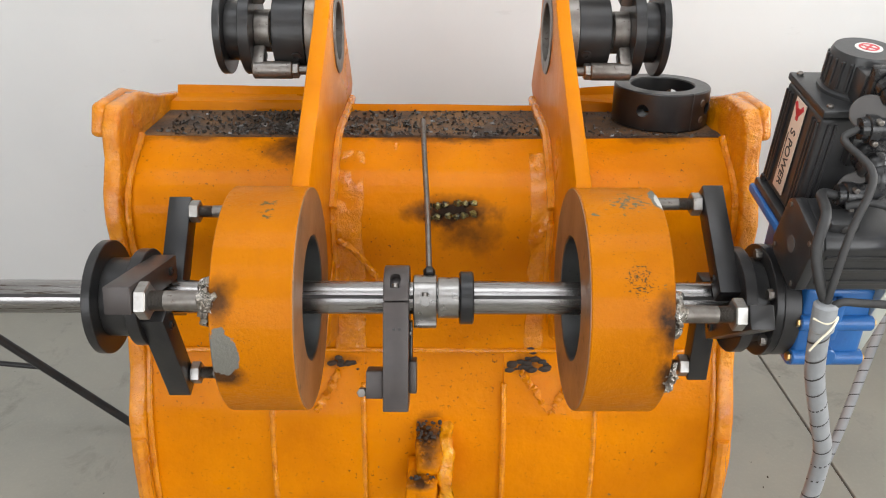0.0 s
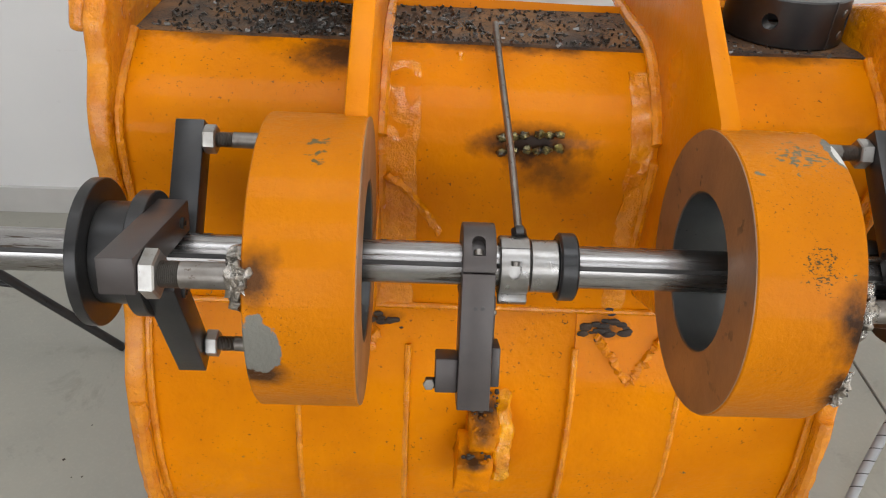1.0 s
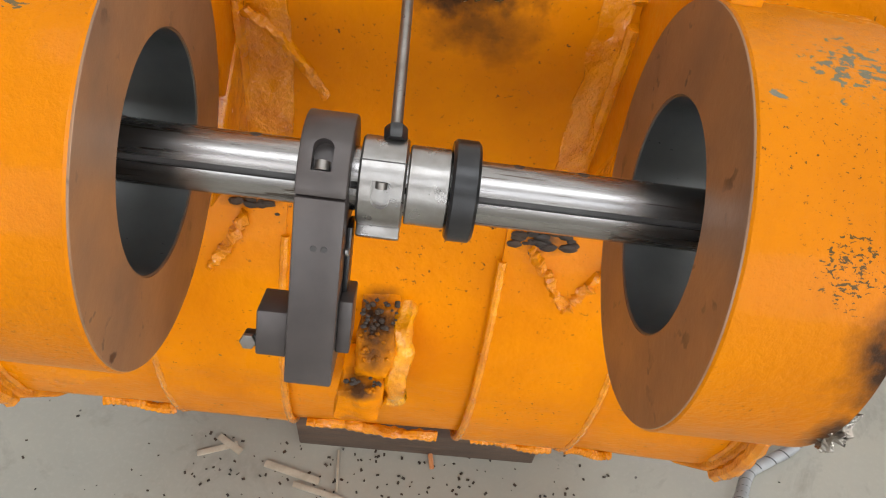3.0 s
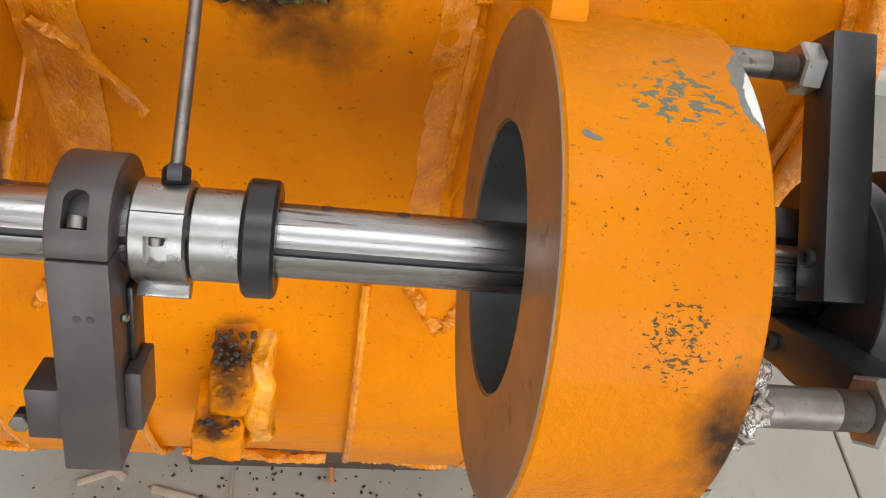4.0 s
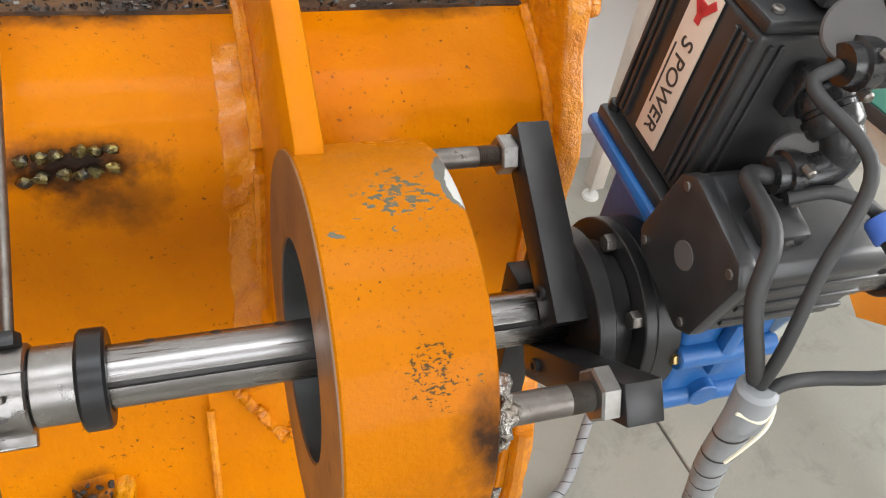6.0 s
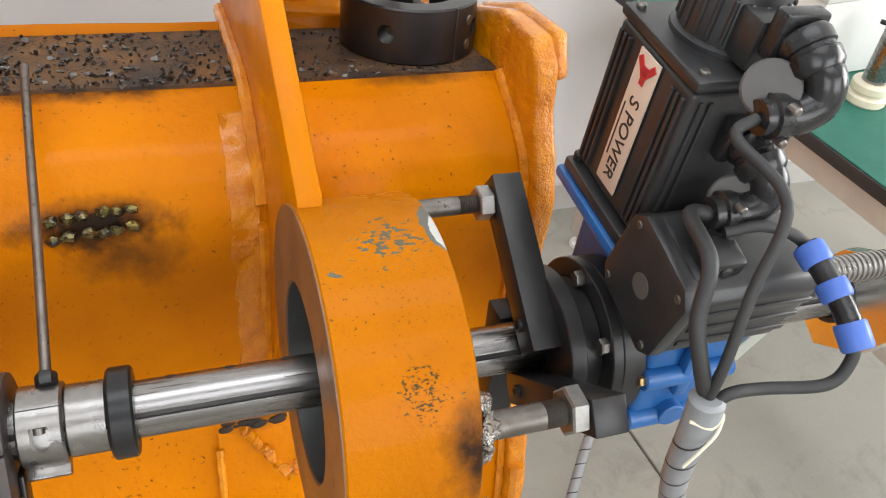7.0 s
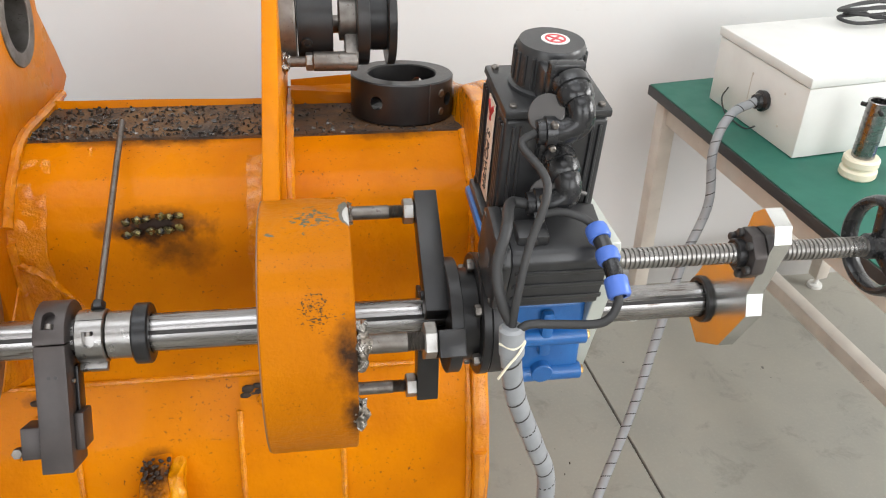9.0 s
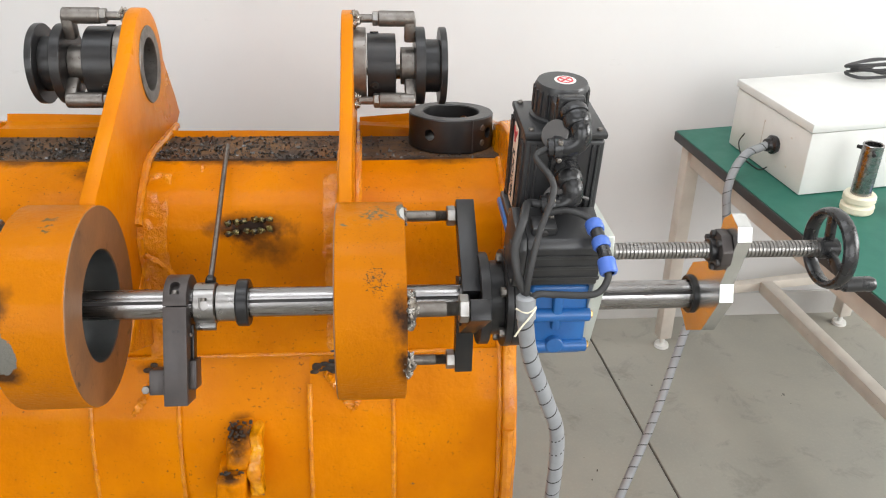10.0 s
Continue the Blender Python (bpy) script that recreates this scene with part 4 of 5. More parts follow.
def ear_support(x_ear, sg, label, reach):
    """Flanged bearing spool held off an ear by three studs."""
    X = lambda d: x_ear + sg * (d + (reach if d > 0.045 else 0))
    c = Vector((0, EY, EZ))
    t = thing("ear_bearing_support", (X(0.10), EY, EZ - 0.07), label, "bearing support", "ear bearing supports")
    P_ = lambda d, r, a: polar(X(d), r, a) + c
    part("bushing", pipe(P_(0.024, 0, 0), P_(0.050, 0, 0), 0.066 if sg < 0 else 0.058, 0.040, 48), BLACK, t)
    for a in (200, 330, 75):
        screw_eye(t, P_(0.037, 0.0655 if sg < 0 else 0.0575, a), polar(0, 1, a), 0.008)
    part("inner_flange", pipe(P_(0.085, 0, 0), P_(0.103, 0, 0), 0.070, 0.030, 56), BLACK, t)
    part("hub", pipe(P_(0.103, 0, 0), P_(0.130, 0, 0), 0.048, 0.030, 48), BLACK, t)
    part("outer_flange", pipe(P_(0.130, 0, 0), P_(0.142, 0, 0), 0.070, 0.030, 56), BLACK, t)
    part("centre_sleeve", pipe(P_(0.060, 0, 0), P_(0.085, 0, 0), 0.034, 0.026, 36), STEEL_DULL, t)
    for a, r in ((95, 0.088), (215, 0.078), (-25, 0.078)):
        bm = box((0, 0, 0), (0.020, 0.045, 0.026), bev=0.004)
        bm.transform(Matrix.Translation((X(0.076), EY, EZ)) @ pose(0, 0, 0, a, 0, 0) @ Matrix.Translation((0, r - 0.018, 0)))
        part("foot_arm", bm, STEEL_DULL, t)
        part("foot", rod(P_(0.044, r, a), P_(0.084, r, a), 0.014, 20, 0.002), STEEL_DULL, t)
        part("nut", hexa(P_(0.034, r, a), P_(0.0445, r, a), 0.0135), NUT_STEEL, t)
        part("stud", rod(P_(0.002, r, a), P_(0.036, r, a), 0.0075, 16), STEEL_DULL, t)
        part("weld", roughen(lump(P_(0.004, r, a), (0.009, 0.013, 0.015), 0.4, 90, int(a + 300), 3), 0.002, 120, 3), WELD, t, "bright lumpy weld")
    return t


ear_support(EARS[0][0], -1, "blackened flanged bearing spool held off the ear by studs", 0.024)
ear_support(EARS[1][1], 1, "blackened flanged bearing spool beside the collar on the deck", 0.025)

# loose split collar lying on the deck
CX, CY, CZ = 0.437, 0.428, 0.0775
loose = thing("clamp_collar", (CX, CY, CZ), "black steel clamp collar with cross holes lying on the deck", "collar")
tilt = Matrix.Translation((CX, CY, CZ)) @ pose(0, 0, 0, -6.6, 0, 0)
bm = pipe((0, 0, 0.001), (0, 0, 0.064), 0.080, 0.053, 64, 0.002)
bm.transform(tilt)
body = part("collar_body", bm, BLACK, loose)
holes = []
for a in (235, 325):
    d = Vector((math.cos(radians(a)), math.sin(radians(a)), 0))
    bm = rod(d * -0.10 + Vector((0, 0, 0.034)), d * 0.10 + Vector((0, 0, 0.034)), 0.0105, 24, 0.0003)
    bm.transform(tilt)
    holes.append(bm)
carve(body, holes)
for a in (295, 115):
    d = Vector((math.cos(radians(a)), math.sin(radians(a)), 0))
    bm = box((0, 0, 0), (0.003, 0.0018, 0.0625), bev=0)
    bm.transform(tilt @ Matrix.Translation(d * 0.0796 + Vector((0, 0, 0.0325))) @ pose(0, 0, 0, 0, 0, a))
    part("split_line", bm, INK_SHADE, body)
for dz in (0.018, 0.046):
    d = Vector((math.cos(radians(312)), math.sin(radians(312)), 0))
    bm = rod(d * 0.078 + Vector((0, 0, dz)), d * 0.0815 + Vector((0, 0, dz)), 0.006, 14)
    bm.transform(tilt)
    part("clamp_screw", bm, STEEL_DULL, body)

# ---- drive: gearbox, motors, feed ----
gear = thing("gearbox", (0.55, 0.0, -0.075), "blue painted cast gearbox with ribs and brass bolts", "gearbox")
part("end_cover", pipe((0.4875, 0, 0), (0.509, 0, 0), 0.073, RB + 0.0005, 56), BLACK, gear)
case = part("case", prism([(-0.072, -0.044), (-0.060, -0.064), (0.06, -0.064), (0.085, -0.04), (0.085, 0.125), (-0.02, 0.125), (-0.03, 0.066), (-0.066, 0.060)], 0.510, 0.594, "x", 0.006, 3), BLUE, gear)
for z in (-0.040, 0.014):
    part("bolt_boss", rod((0.507, -0.070, z), (0.597, -0.070, z), 0.0105, 18), BLUE, case)
    for x0, x1 in ((0.5030, 0.5085), (0.5965, 0.601)):
        part("brass_bolt", hexa((x0, -0.070, z), (x1, -0.070, z), 0.0062), BRASS, case)
part("rib", box((0.548, -0.073, 0.022), (0.014, 0.012, 0.062), bev=0.004), BLUE, case)
part("drain_boss", rod((0.548, -0.068, -0.034), (0.548, -0.081, -0.034), 0.013, 18), BLUE, case)
part("rib", box((0.548, -0.071, -0.035), (0.066, 0.008, 0.010), bev=0.003), BLUE, case)
MT = pose(0.545, 0.038, 0.120, 4, 0, 0)
part("motor_flange", box((0, 0, 0), (0.132, 0.128, 0.012), bev=0.004), BLUE, gear)
bpy.data.objects["motor_flange"].data.transform(Matrix.Translation(-ORG[gear.name]) @ MT @ Matrix.Translation((0, 0, -0.008)) @ Matrix.Translation(ORG[gear.name]))

motor = thing("servo_motor", MT.translation, "black finned servo motor with a pale label standing on the gearbox", "motor")


def at(bm, m=MT):
    bm.transform(m)
    return bm


part("base_plate", at(box((0, 0, 0.004), (0.124, 0.120, 0.012), bev=0.003)), MOTOR, motor)
W, D, H = 0.110, 0.108, 0.143
stator = part("stator", at(box((0, 0, 0.010 + H / 2), (W, D, H - 0.006), bev=0.005, seg=3)), MOTOR, motor)
for yy in (-0.047, -0.040, -0.033, 0.033, 0.040, 0.047):
    part("fin", at(box((-W / 2 - 0.001, yy, 0.010 + H / 2), (0.004, 0.0035, H - 0.02), bev=0.0008, seg=1)), MOTOR, stator)
for xx in (-0.046, -0.038, 0.038, 0.046):
    part("fin", at(box((xx, -D / 2 - 0.001, 0.010 + H / 2), (0.0035, 0.004, H - 0.02), bev=0.0008, seg=1)), MOTOR, stator)
part("end_cap", at(box((0, 0, 0.010 + H + 0.003), (W + 0.004, D + 0.004, 0.010), bev=0.003)), MOTOR, motor)
for sx in (-1, 1):
    for sy in (-1, 1):
        part("cap_screw", at(rod((sx * 0.047, sy * 0.046, 0.010 + H + 0.007), (sx * 0.047, sy * 0.046, 0.010 + H + 0.0115), 0.004, 12)), STEEL_DULL, motor)
        part("base_screw", at(rod((sx * 0.053, sy * 0.052, 0.008), (sx * 0.053, sy * 0.052, 0.018), 0.0052, 12)), BLACK, motor)
enc = part("encoder_cover", at(lathe([(0, 0), (0, 0.041), (0.004, 0.041), (0.006, 0.037), (0.046, 0.036), (0.050, 0.034), (0.050, 0)], (0, 0.004, 0.010 + H + 0.008), (0, 0.004, 1), 48)), MOTOR, motor)
for j in range(22):
    a = 2 * math.pi * j / 22
    part("cover_rib", at(box((0.0368 * math.cos(a), 0.004 + 0.0368 * math.sin(a), 0.010 + H + 0.033), (0.004, 0.004, 0.034), (0, 0, math.degrees(a)), 0.001, 1)), MOTOR, enc)
part("outlet_block", at(box((0.000, -0.036, 0.010 + H + 0.030), (0.042, 0.030, 0.038), bev=0.003)), MOTOR, enc)
sg_ = part("warning_sticker", at(rod((0.004, 0.006, 0.010 + H + 0.0578), (0.004, 0.006, 0.010 + H + 0.0586), 0.0150, 32, 0.0001)), WHITE_SHEET, enc, "round white sticker with a red ring")
part("sticker_ring", at(pipe((0.004, 0.006, 0.010 + H + 0.0585), (0.004, 0.006, 0.010 + H + 0.0591), 0.0112, 0.0088, 32, 0.0001)), RED, sg_)
for rz in (45, -45):
    part("sticker_bar", at(box((0.004, 0.006, 0.010 + H + 0.0588), (0.020, 0.0026, 0.0006), (0, 0, rz), 0)), RED, sg_)
lab = part("label_plate", at(box((-W / 2 - 0.0022, 0.0, 0.010 + H * 0.53), (0.0016, 0.030, 0.122), bev=0.003)), LABEL, motor, "pale label with a red mark")


def text_mesh(words, size):
    cu = bpy.data.curves.new("words", "FONT")
    cu.body, cu.size, cu.extrude, cu.align_x, cu.align_y = words, size, 0.0003, "CENTER", "CENTER"
    tmp = bpy.data.objects.new("words", cu)
    scene.collection.objects.link(tmp)
    bpy.context.view_layer.update()
    me = tmp.to_mesh()
    bm = B()
    bm.from_mesh(me)
    tmp.to_mesh_clear()
    bpy.data.objects.remove(tmp)
    return bm


LM = MT @ Matrix.Translation((-W / 2 - 0.0034, 0, 0.010 + H * 0.53 - 0.014)) @ Matrix((Vector((0, 0, -1)), Vector((0, -1, 0)), Vector((-1, 0, 0)))).transposed().to_4x4()
part("label_text", at(text_mesh("S POWER", 0.0185), LM), INK_SHADE, lab, "dark lettering on the label")
for j, (z0, y0, rr) in enumerate(((0.052, 0.0, 0), (0.058, -0.006, 40), (0.058, 0.006, -40))):
    part("red_mark", at(box((-W / 2 - 0.0034, y0, 0.010 + H * 0.53 + z0 - 0.008), (0.0012, 0.0055, 0.015), (rr, 0, 0), 0)), RED, lab)
part("small_print", at(box((-W / 2 - 0.0033, 0.0105, 0.010 + H * 0.53 - 0.01), (0.0006, 0.0012, 0.05), bev=0)), INK_SHADE, lab)


def connector(dz, name):
    """Elbow plug on the motor's front: socket, knurled ring, glossy elbow, clamp."""
    t = part(name, at(box((-0.002, -D / 2 - 0.006, 0.118 + dz), (0.036, 0.014, 0.036), bev=0.003)), PLASTIC, motor)
    p = [MT @ Vector(q) for q in ((0.000, -D / 2 - 0.010, 0.120 + dz), (0.004, -D / 2 - 0.032, 0.108 + dz))]
    d = (p[1] - p[0]).normalized()
    part("lock_ring", lathe([(0, 0), (0, 0.0165), (0.004, 0.0185), (0.012, 0.0185), (0.013, 0.0165), (0.016, 0.0165), (0.017, 0.0185), (0.026, 0.0180), (0.030, 0.015), (0.030, 0)], p[0], p[1], 28), PLASTIC, t)
    e = [p[1] - d * 0.004, p[1] + Vector((0.003, -0.007, -0.005)), p[1] + Vector((0.002, -0.010, -0.019)), p[1] + Vector((-0.010, -0.009, -0.028)), p[1] + Vector((-0.020, -0.007, -0.029))]
    part("elbow", tube(e, 0.0138, 18, 8), PLASTIC, t)
    q0, q1 = e[-1], e[-1] + Vector((-0.018, 0.001, -0.001))
    part("cable_clamp", lathe([(0, 0), (0, 0.0150), (0.010, 0.0155), (0.011, 0.0125), (0.018, 0.012), (0.018, 0)], q0, q1, 18), PLASTIC, t)
    for sz in (-1, 1):
        part("clamp_screw", rod(q0 + Vector((-0.005, -0.008, sz * 0.012)), q0 + Vector((-0.005, -0.017, sz * 0.012)), 0.0034, 10), STEEL_DULL, t)
    return q1


qa = connector(0.080, "upper_plug")
qb = connector(-0.004, "lower_plug")
for k, (px, py, pz) in enumerate(((-0.020, -0.080, 0.170), (-0.010, -0.088, 0.078))):
    c = MT @ Vector((px, py, pz))
    d = Vector((-0.62, -0.60, 0.50)).normalized()
    cpart = part("dust_cap", lathe([(0, 0), (0, 0.0185), (0.0015, 0.0195), (0.006, 0.0195), (0.0075, 0.018), (0.0075, 0)], c, c + d, 30), GREY_FLAP, motor, "dangling grey rubber dust cap")
    part("strap", tube([c, c + Vector((0.02, 0.004, 0.006)), c + Vector((0.045, 0.01, -0.004))], 0.0022, 8, 6), GREY_FLAP, cpart)

feed = thing("feed_motor", (0.52, -0.062, 0.08), "small black square feed motor lying along the bar", "motor")
FM = pose(0.012, -0.063, 0.124, 14, 0, 0)


def octo(h, ch):
    return [(-h, -h + ch), (-h + ch, -h), (h - ch, -h), (h, -h + ch), (h, h - ch), (h - ch, h), (-h + ch, h), (-h, h - ch)]


part("end_cap", at(prism(octo(0.0445, 0.012), 0.462, 0.476, "x", 0.003), FM), MOTOR, feed)
part("stator", at(prism(octo(0.0425, 0.009), 0.476, 0.580, "x", 0.003), FM), MOTOR, feed)
part("cap_plug", at(rod((0.462, 0, 0), (0.4612, 0, 0), 0.0105, 24, 0.0002), FM), GREY_FLAP, feed)
for sy in (-1, 1):
    for sz in (-1, 1):
        part("cap_screw", at(rod((0.4625, sy * 0.033, sz * 0.033), (0.4605, sy * 0.033, sz * 0.033), 0.0035, 10), FM), STEEL_DULL, feed)
for zz in (-0.02, 0.0, 0.02):
    part("groove_rib", at(box((0.531, -0.0430, zz), (0.10, 0.003, 0.006), bev=0.001), FM), MOTOR, feed)
part("cable_gland", at(box((0.500, -0.01, 0.046), (0.034, 0.028, 0.016), bev=0.004), FM), MOTOR, feed)
part("gland_screw", at(rod((0.500, -0.026, 0.046), (0.500, -0.022, 0.046), 0.005, 12), FM), INK_SHADE, feed)

plate1 = thing("feed_plate", (0.604, 0, -0.06), "pale machined aluminium plate carrying the feed motor", "plate")
P1 = [(0.062, 0.150), (-0.088, 0.152), (-0.096, 0.118), (-0.046, -0.062), (0.062, -0.062)]
part("plate", bevel(flat_plate(P1, (0, 0, 0.026), 0.593, 0.611), 0.001, 1, 1.0), ALU_DULL, plate1)

PL2 = [(-0.058, 0.160), (-0.080, 0.176), (-0.112, 0.168), (-0.122, 0.150), (-0.098, 0.070), (-0.110, 0.046), (-0.068, -0.026), (-0.010, -0.060), (0.036, -0.040), (0.044, 0.012), (0.022, 0.050), (-0.040, 0.082), (-0.050, 0.115)]
plate2 = thing("end_bracket", (0.79, 0, -0.06), "polished aluminium end bracket with a bearing for the bar", "bracket")
part("plate", bevel(flat_plate([(-0.030 + (y_ + 0.030) * 0.82, z_) for y_, z_ in PL2], (0, 0, 0.030), 0.776, 0.796), 0.0012, 1, 1.0), ALU, plate2)
part("bearing", pipe((0.770, 0, 0), (0.802, 0, 0), 0.0298, RB + 0.0004, 40, 0.0015), BLACK, plate2, "dark bearing ring")
SY, SZ = -0.076, 0.122
screw = thing("lead_screw", (0.76, SY, SZ - 0.011), "bright threaded ball screw between the feed plates", "lead screw")
prof = [(0, 0), (0, 0.010)]
z = 0.002
while z < 0.296:
    prof += [(z, 0.0118), (z + 0.0030, 0.0118), (z + 0.0038, 0.0102), (z + 0.0046, 0.0102)]
    z += 0.0054
prof += [(0.30, 0.010), (0.30, 0)]
part("thread", lathe(prof, (0.614, SY, SZ), (0.93, SY, SZ), 20), STEEL, screw)
nutb = thing("ball_nut", (0.765, SY, SZ - 0.028), "black flanged ball nut with six cap screws", "nut")
part("flange", prism([(SY + 0.030 * math.cos(radians(a)), SZ + 0.030 * math.sin(radians(a))) for a in (20, 70, 110, 160, 200, 250, 290, 340)], 0.760, 0.7755, "x", 0.002), BROWNED, nutb)
part("seal", pipe((0.750, SY, SZ), (0.760, SY, SZ), 0.0165, 0.012, 28), BLACK, nutb)
for a in (20, 70, 130, 200, 250, 310):
    part("cap_screw", rod((0.7605, SY + 0.0235 * math.cos(radians(a)), SZ + 0.0235 * math.sin(radians(a))), (0.7545, SY + 0.0235 * math.cos(radians(a)), SZ + 0.0235 * math.sin(radians(a))), 0.0048, 12), INK_SHADE, nutb)

wheel = thing("handwheel", (0.925, SY, SZ - 0.058), "black plastic handwheel with a crank handle", "handwheel")
rim = [(0.918 + 0.011 + 0.011 * math.cos(a), 0.052 + 0.0065 * math.sin(a)) for a in [2 * math.pi * k / 12 for k in range(12)]]
part("rim", lathe([(x - 0.9, r) for x, r in rim], (0.9, SY, SZ), (1.0, SY, SZ), 48, True), PLASTIC, wheel)
part("hub", rod((0.910, SY, SZ), (0.940, SY, SZ), 0.015, 24, 0.003), PLASTIC, wheel)
for a in (80, 200, 320):
    bm = box((0, 0, 0), (0.010, 0.046, 0.015), bev=0.003)
    bm.transform(Matrix.Translation((0.926, SY, SZ)) @ pose(0, 0, 0, a, 0, 0) @ Matrix.Translation((0, 0.030, 0)))
    part("spoke", bm, PLASTIC, wheel)
ha = radians(238)
hy, hz = SY + 0.052 * math.cos(ha), SZ + 0.052 * math.sin(ha)
part("crank_handle", lathe([(0, 0), (0, 0.008), (0.008, 0.0075), (0.012, 0.0105), (0.05, 0.0115), (0.056, 0.009), (0.056, 0)], (0.936, hy, hz), (1.0, hy, hz), 20), PLASTIC, wheel)

# inline cable connector on the feed motor
plug = thing("cable_connector", (0.585, -0.15, 0.09), "black cable connector with three blue nuts", "connector")
cp = [Vector((0.574, -0.098, 0.180)), Vector((0.577, -0.123, 0.171)), Vector((0.580, -0.148, 0.159)), Vector((0.581, -0.161, 0.150))]
part("connector_body", tube(cp, 0.0086, 16, 6), PLASTIC, plug)
for i0, tt, ln in ((0, 0.05, 0.016), (1, 0.15, 0.014), (2, 0.45, 0.020)):
    a_, b_ = cp[i0], cp[i0 + 1]
    p0 = a_.lerp(b_, tt)
    dd = (b_ - a_).normalized()
    part("blue_nut", lathe([(0, 0.007), (0, 0.0108), (0.002, 0.0118), (ln - 0.002, 0.0118), (ln, 0.0105), (ln, 0.007)], p0, p0 + dd, 12), BLUE_PL, plug)

# cables, hose
HS = Vector((0.481, -0.158, 0.100))
for name, pts, r in (("motor_cable", [qa, qa + Vector((-0.014, -0.004, -0.012)), (0.512, -0.118, 0.240), (0.494, -0.140, 0.185), (0.483, -0.156, 0.135), HS], 0.0042),
                     ("motor_cable", [qb, qb + Vector((-0.018, -0.002, 0.002)), (0.478, -0.112, 0.190), (0.466, -0.134, 0.160), (0.471, -0.151, 0.128), HS + Vector((0.003, 0.004, 0))], 0.0058),
                     ("feed_cable", [cp[-1], (0.581, -0.170, 0.134), (0.566, -0.174, 0.116), (0.524, -0.162, 0.108), (0.497, -0.161, 0.109), HS + Vector((0.004, -0.003, 0))], 0.0046),
                     ("feed_cable", [cp[0], (0.562, -0.090, 0.186), (0.54, -0.082, 0.189), (0.516, -0.077, 0.182)], 0.0045)):
    t = thing(name, pts[0], "dark grey rubber cable from the drive to the hose", "cable")
    part("cable", tube(pts, r, 12, 8), RUBBER, t)

INV = ASM.inverted()
TM = pose(1.155, 1.105, 0, 0, 0, 6)
hose_w = [ASM @ Vector(q) for q in ((HS), (0.485, -0.158, 0.055), (0.498, -0.152, -0.003), (0.530, -0.140, -0.088), (0.555, -0.130, -0.163), (0.563, -0.118, -0.300), (0.572, -0.070, -0.500), (0.605, 0.05, -0.740))]
hose_w += [Vector(q) for q in ((0.640, 0.140, 0.070), (0.685, 0.205, 0.015), (0.727, 0.232, 0.013), (0.782, 0.268, 0.022), (0.855, 0.359, 0.095), (0.955, 0.475, 0.215), (1.045, 0.590, 0.360), (1.105, 0.655, 0.500))]
hose_w += [TM @ Vector(q) for q in ((-0.034, -0.400, 0.610), (-0.030, -0.370, 0.730), (0.012, -0.345, 0.800), (0.076, -0.335, 0.822))]
WI = Matrix.Identity(4)
hose = thing("cable_hose", hose_w[9], "grey spiral-wrapped cable hose hanging to the concrete floor", "hose", frame_m=WI)
part("hose_wrap", tube(hose_w, 0.0125, 14, 10, lambda i, n: 0.0112 if i < n * 0.5 else 0.0105), HOSE, hose)
path = spline(hose_w, 40)
bm = B()
up = Vector((0.3, 0.2, 1)).normalized()
prev, ang, dist = None, 0.0, 0.0
for i, p in enumerate(path):
    d = (path[min(i + 1, len(path) - 1)] - path[max(i - 1, 0)]).normalized()
    up = (up - d * up.dot(d)).normalized()
    v = d.cross(up)
    step = (p - path[i - 1]).length if i else 0
    dist += step
    rr = (0.0114 if i < len(path) * 0.5 else 0.0107)
    sub = max(1, int(step / 0.0016))
    for k in range(sub):
        f = k / sub
        c = (path[i - 1].lerp(p, f) if i else p)
        ang += 2 * math.pi * (step / sub) / 0.030
        o = c + rr * (up * math.cos(ang) + v * math.sin(ang))
        ring_ = [bm.verts.new(o + d * w_) for w_ in (-0.0013, 0.0013)]
        if prev:
            bm.faces.new((prev[0], prev[1], ring_[1], ring_[0]))
        prev = ring_
part("spiral_gap", bm, TRIM, hose, "dark gap of the spiral wrap")
part("hose_cuff", rod(ASM @ HS + Vector((0, 0, 0.006)), ASM @ HS + Vector((0.001, -0.003, -0.03)), 0.0130, 20, 0.003), HOSE, hose)
part("cable_tie", tube([ASM @ HS + Vector((-0.0135, -0.006, -0.010)), ASM @ HS + Vector((0, -0.0145, -0.012)), ASM @ HS + Vector((0.0125, -0.008, -0.008)), ASM @ HS + Vector((0.004, -0.017, -0.016)), ASM @ HS + Vector((-0.008, -0.020, -0.030)), ASM @ HS + Vector((-0.016, -0.020, -0.044))], 0.0013, 6, 5), NYLON, hose, "white cable tie with a loose tail")

